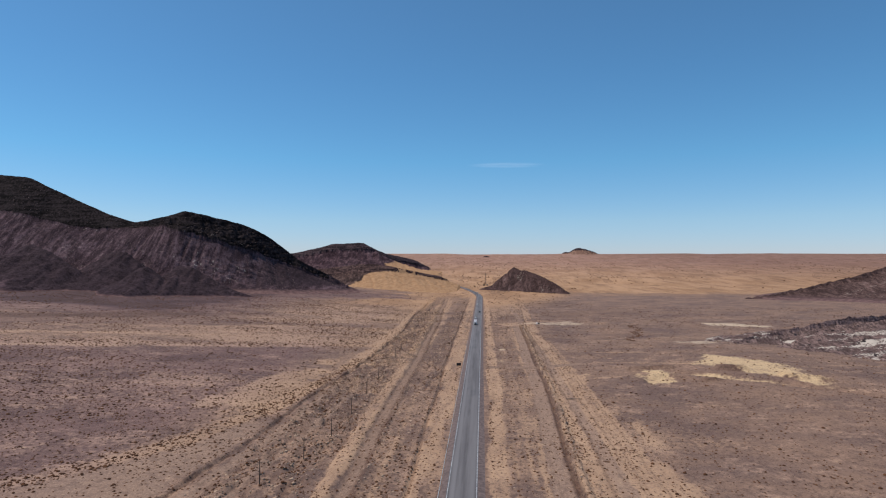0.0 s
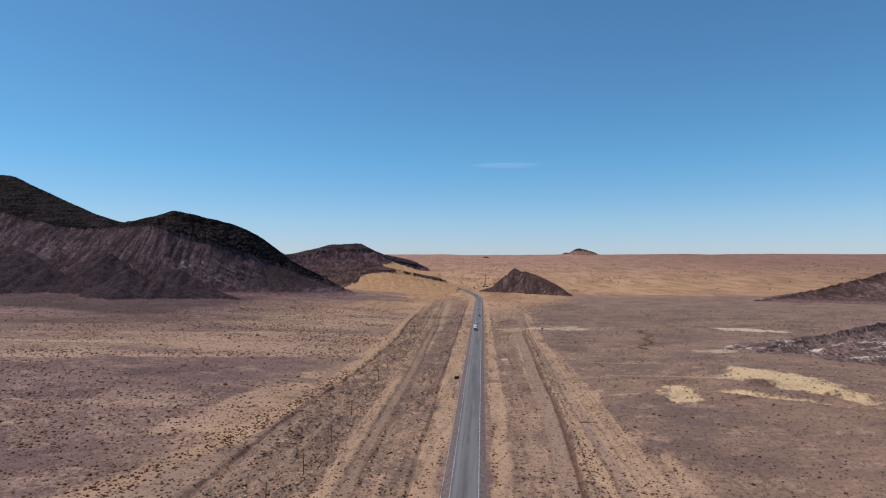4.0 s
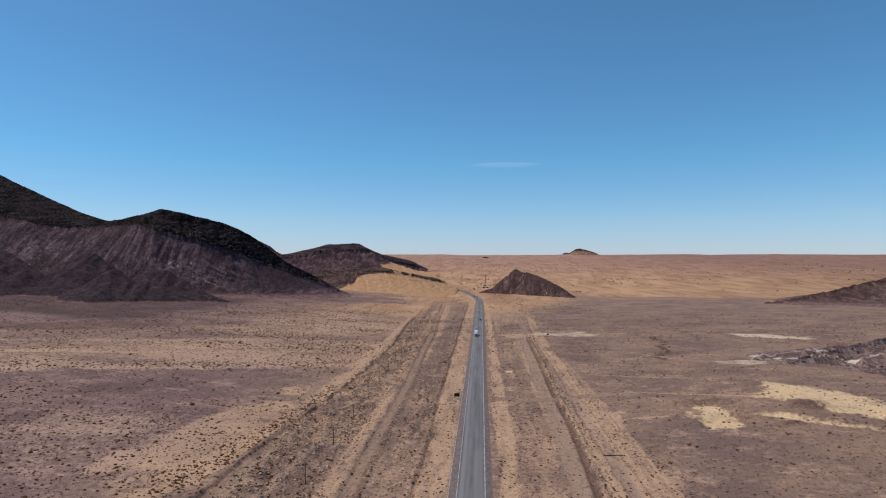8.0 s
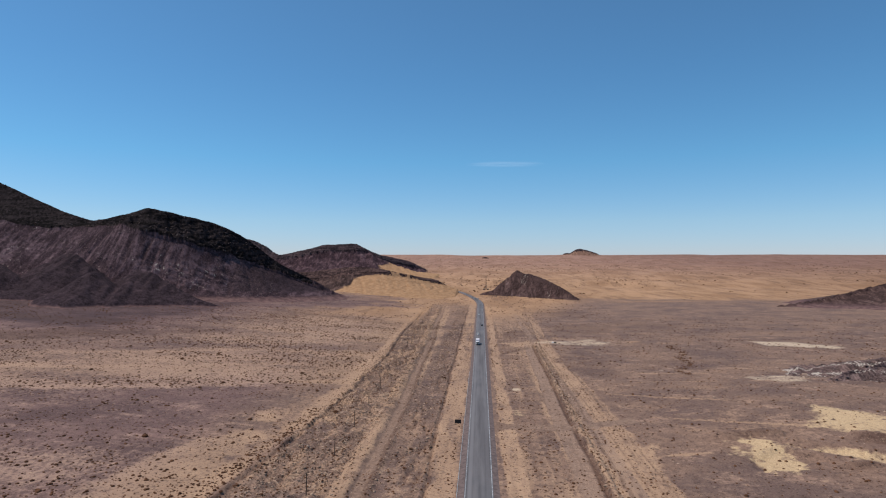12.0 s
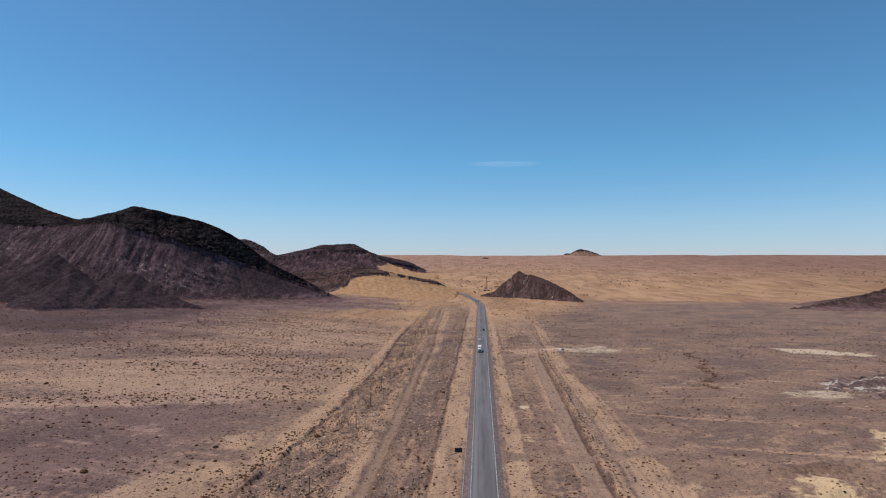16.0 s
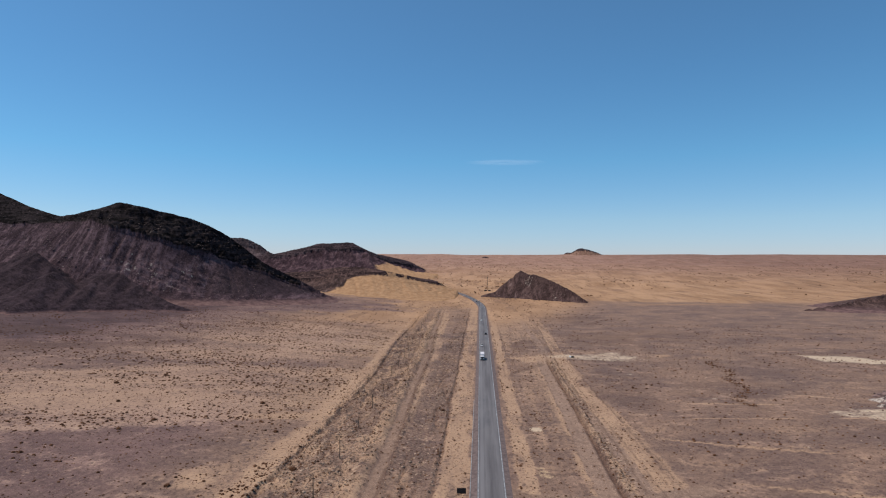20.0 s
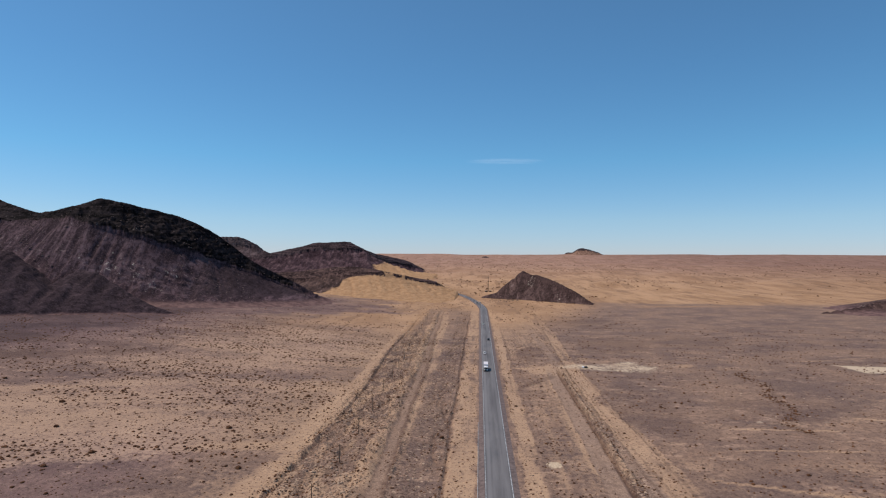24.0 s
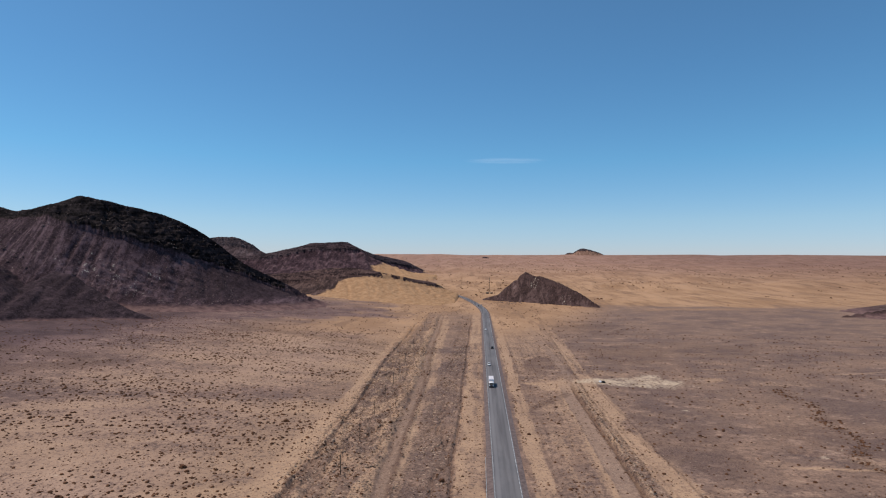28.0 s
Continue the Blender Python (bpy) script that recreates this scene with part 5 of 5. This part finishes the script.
scatter("roadside_shrubs", TUFTS, x, y, 0.20 + 0.38 * PR.rand(len(x)) ** 2, SHRUB, "low dry shrubs lining the road and tracks", "shrubs", PR)


def dune_chance(x, y):
    return np.clip(smooth(0.42, 0.7, fbm(x / 180, y / 90, 3, 73)) * (1 - smooth(2600, 3900, y)), 0, 1)


x, y = pick(15000, -700, 2600, 1150, 3800, dune_chance)
scatter("dune_bushes", FAR_TUFTS, x, y, 1.0 + 2.8 * PR.rand(len(x)) ** 2.5, SHRUB, "dark bushes dotted over the far sand dunes", "bushes", PR)
x, y = pick(1500, -260, 160, 800, 1180, lambda x, y: 0.5 * smooth(8, 14, np.abs(x - road_x(y))))
scatter("sand_bushes", FAR_TUFTS, x, y, 0.6 + 0.9 * PR.rand(len(x)) ** 2, SHRUB, "dry bushes on drifted sand before the bend", "bushes", PR)


def stone_chance(x, y):
    return np.clip(0.8 * bump(x, -58, 13, 3) + 0.25 * bump(x, -27, 6, 3) + 0.45 * bump(x, right_ditch(y) + 4, 2.5, 2) + 0.12, 0, 1) * smooth(8.5, 10, np.abs(x - road_x(y)))


x, y = pick(46000, -78, 62, 120, 720, stone_chance)
scatter("loose_stones", STONES, x, y, 0.12 + 0.36 * PR.rand(len(x)) ** 3, STONE, "loose brown stones strewn over the gravel", "stones", PR, 0.1, 0.6)
CLOD = simple("dry_earth_clod", (0.110, 0.058, 0.036), (0.560, 0.385, 0.265), 0.9, 0.95, 0, 0.75)


def clod_chance(x, y):
    lt, bx = left_track(y), bank_x(y)
    heaps = 0.25 + 0.9 * smooth(0.42, 0.6, fbm(x / 7, y / 16, 3, 79))
    c = 0.85 * bump(x, (lt + bx) / 2 - 2, 11, 3) + 0.6 * bump(x, lt + 3.2, 0.6, 0.8) + 0.5 * bump(x, -27, 5, 2) + 0.8 * bump(x, right_ditch(y) + 2.6, 1.3, 1.0) * (y < 545)
    return np.clip(c * heaps, 0, 1) * (1 - smooth(650, 800, y))


x, y = pick(44000, -82, 40, 130, 780, clod_chance)
scatter("earth_clods", STONES, x, y, 0.18 + 0.62 * PR.rand(len(x)) ** 3, CLOD, "pale and brown clods of dug earth beside the tracks", "clods", PR, 0.15, 0.6)
x, y = pick(5000, 90, 420, 280, 560, lambda x, y: 0.25 + 0.7 * blob(x, y, 230, 430, 120, 45, 3))
scatter("outcrop_stones", STONES, x, y, 0.2 + 0.7 * PR.rand(len(x)) ** 3, STONE, "dark broken stones below the rock outcrop", "stones", PR, 0.1, 0.7)


x, y = pick(150000, -340, 330, 130, 720, lambda x, y: np.clip(140 / (y - 60), 0, 1) * (1 - 0.55 * smooth(50, 56, x)) * smooth(9, 11, np.abs(x - road_x(y))) * (0.35 + 0.65 * smooth(0.4, 0.6, fbm(x / 14, y / 14, 3, 75))))
scatter("small_tufts", STONES, x, y, 0.18 + 0.34 * PR.rand(len(x)) ** 2, SHRUB, "tiny dry tufts and dark clods all over the plain", "tufts", PR, 0.1, 0.8)


x, y = pick(7500, 140, 470, 350, 500, lambda x, y: (HEIGHTS["rock_outcrop"](x, y) > ground_height(x, y) + 0.3) * smooth(0.4, 0.55, fbm(x / 9, y / 5, 3, 76)))
scatter("outcrop_boulders", STONES, x, y, 0.3 + 1.1 * PR.rand(len(x)) ** 3, DARK_STONE, "broken dark boulders lying over the rock outcrop", "boulders", PR, 0.2, 0.75, HEIGHTS["rock_outcrop"])
x, y = pick(9000, -760, -215, 790, 990, lambda x, y: (HEIGHTS["dark_hill"](x, y) > ground_height(x, y) + 4) * smooth(0.45, 0.6, fbm(x / 30, y / 30, 3, 77)))
scatter("scree_boulders", STONES, x, y, 0.35 + 1.1 * PR.rand(len(x)) ** 4, DARK_STONE, "fallen boulders on the scree of the dark hill", "boulders", PR, 0.2, 0.8, HEIGHTS["dark_hill"])


x, y = pick(420, 4, 56, 1165, 1245, lambda x, y: blob(x, y, 30, 1205, 24, 30, 6))
scatter("rubble_heaps", STONES, x, y, 0.5 + 1.3 * PR.rand(len(x)) ** 2, DARK_STONE, "heaps of dark rubble beside the road bend", "rubble", PR, 0.2, 0.7)


# single larger bushes
def bush(x, y, size, seed):
    rng = np.random.RandomState(seed)
    t = thing("desert_bush", pose(x, y, float(ground_height(x, y)) - 0.05, 0, 0, seed * 40), "rounded dry dark bush standing alone on the plain", "bush", "single bushes on the plain")
    b = bmesh.new()
    for k in range(6):
        a = k * 1.05 + rng.rand()
        tube(b, (0, 0, 0), (0.45 * size * math.cos(a), 0.45 * size * math.sin(a), size * rng.uniform(0.35, 0.6)), 0.05 * size, 0.02 * size, 5)
    part("stems", b, WOOD, t)
    v, f = clump_template(rng, 46)
    mesh_object("foliage", v * np.array([size, size, size * 0.8]), [tuple(int(i) for i in q) for q in f], SHRUB, t)


for k, (bx, by) in enumerate([(-100, 388), (-84, 386), (-103, 423), (-137, 374), (-132, 388), (-118, 455), (-160, 410), (-180, 440), (-95, 330), (-120, 300), (-150, 345), (-205, 395), (-90, 480), (-140, 500), (-230, 470), (-28, 300), (-24, 420), (-66, 350), (-48, 480)]):
    bush(bx, by, 1.0 + 0.5 * ((k * 7) % 5) / 4, 100 + k)


# ---- high wisp of cloud ----
def wisp_material():
    m = Mat("thin_cloud", 1.0)
    tc = m.t.nodes.new("ShaderNodeTexCoord").outputs["Object"]
    sx = m.t.nodes.new("ShaderNodeSeparateXYZ")
    m.t.links.new(tc, sx.inputs[0])
    r = m.math("ADD", m.math("POWER", m.math("MULTIPLY", sx.outputs[0], 1 / 330), 2), m.math("POWER", m.math("MULTIPLY", sx.outputs[1], 1 / 150), 2))
    f = m.math("MULTIPLY", m.ramp(r, 0.0, 1.0, 0.095, 0.0), m.ramp(m.noise(0.006, 5, (0.5, 2, 1)), 0.3, 0.65, 0.2, 1))
    thin = m.t.nodes.new("ShaderNodeBsdfTranslucent")
    thin.inputs["Color"].default_value = (1, 1, 1, 1)
    clear = m.t.nodes.new("ShaderNodeBsdfTransparent")
    both = m.t.nodes.new("ShaderNodeMixShader")
    m.t.links.new(f, both.inputs[0])
    m.t.links.new(clear.outputs[0], both.inputs[1])
    m.t.links.new(thin.outputs[0], both.inputs[2])
    m.t.links.new(both.outputs[0], m.t.nodes["Material Output"].inputs["Surface"])
    return m.m


cloud = grid_mesh("cloud_wisp", np.linspace(-360, 360, 25), np.linspace(-170, 170, 13), lambda x, y: 6 * fbm(x / 120, y / 60, 2, 81), lambda x, y: {}, wisp_material())
cloud.location = (185, 4600, 820)
tagged(cloud, "thin faint white wisp of cirrus cloud", "cloud", kind="structure")
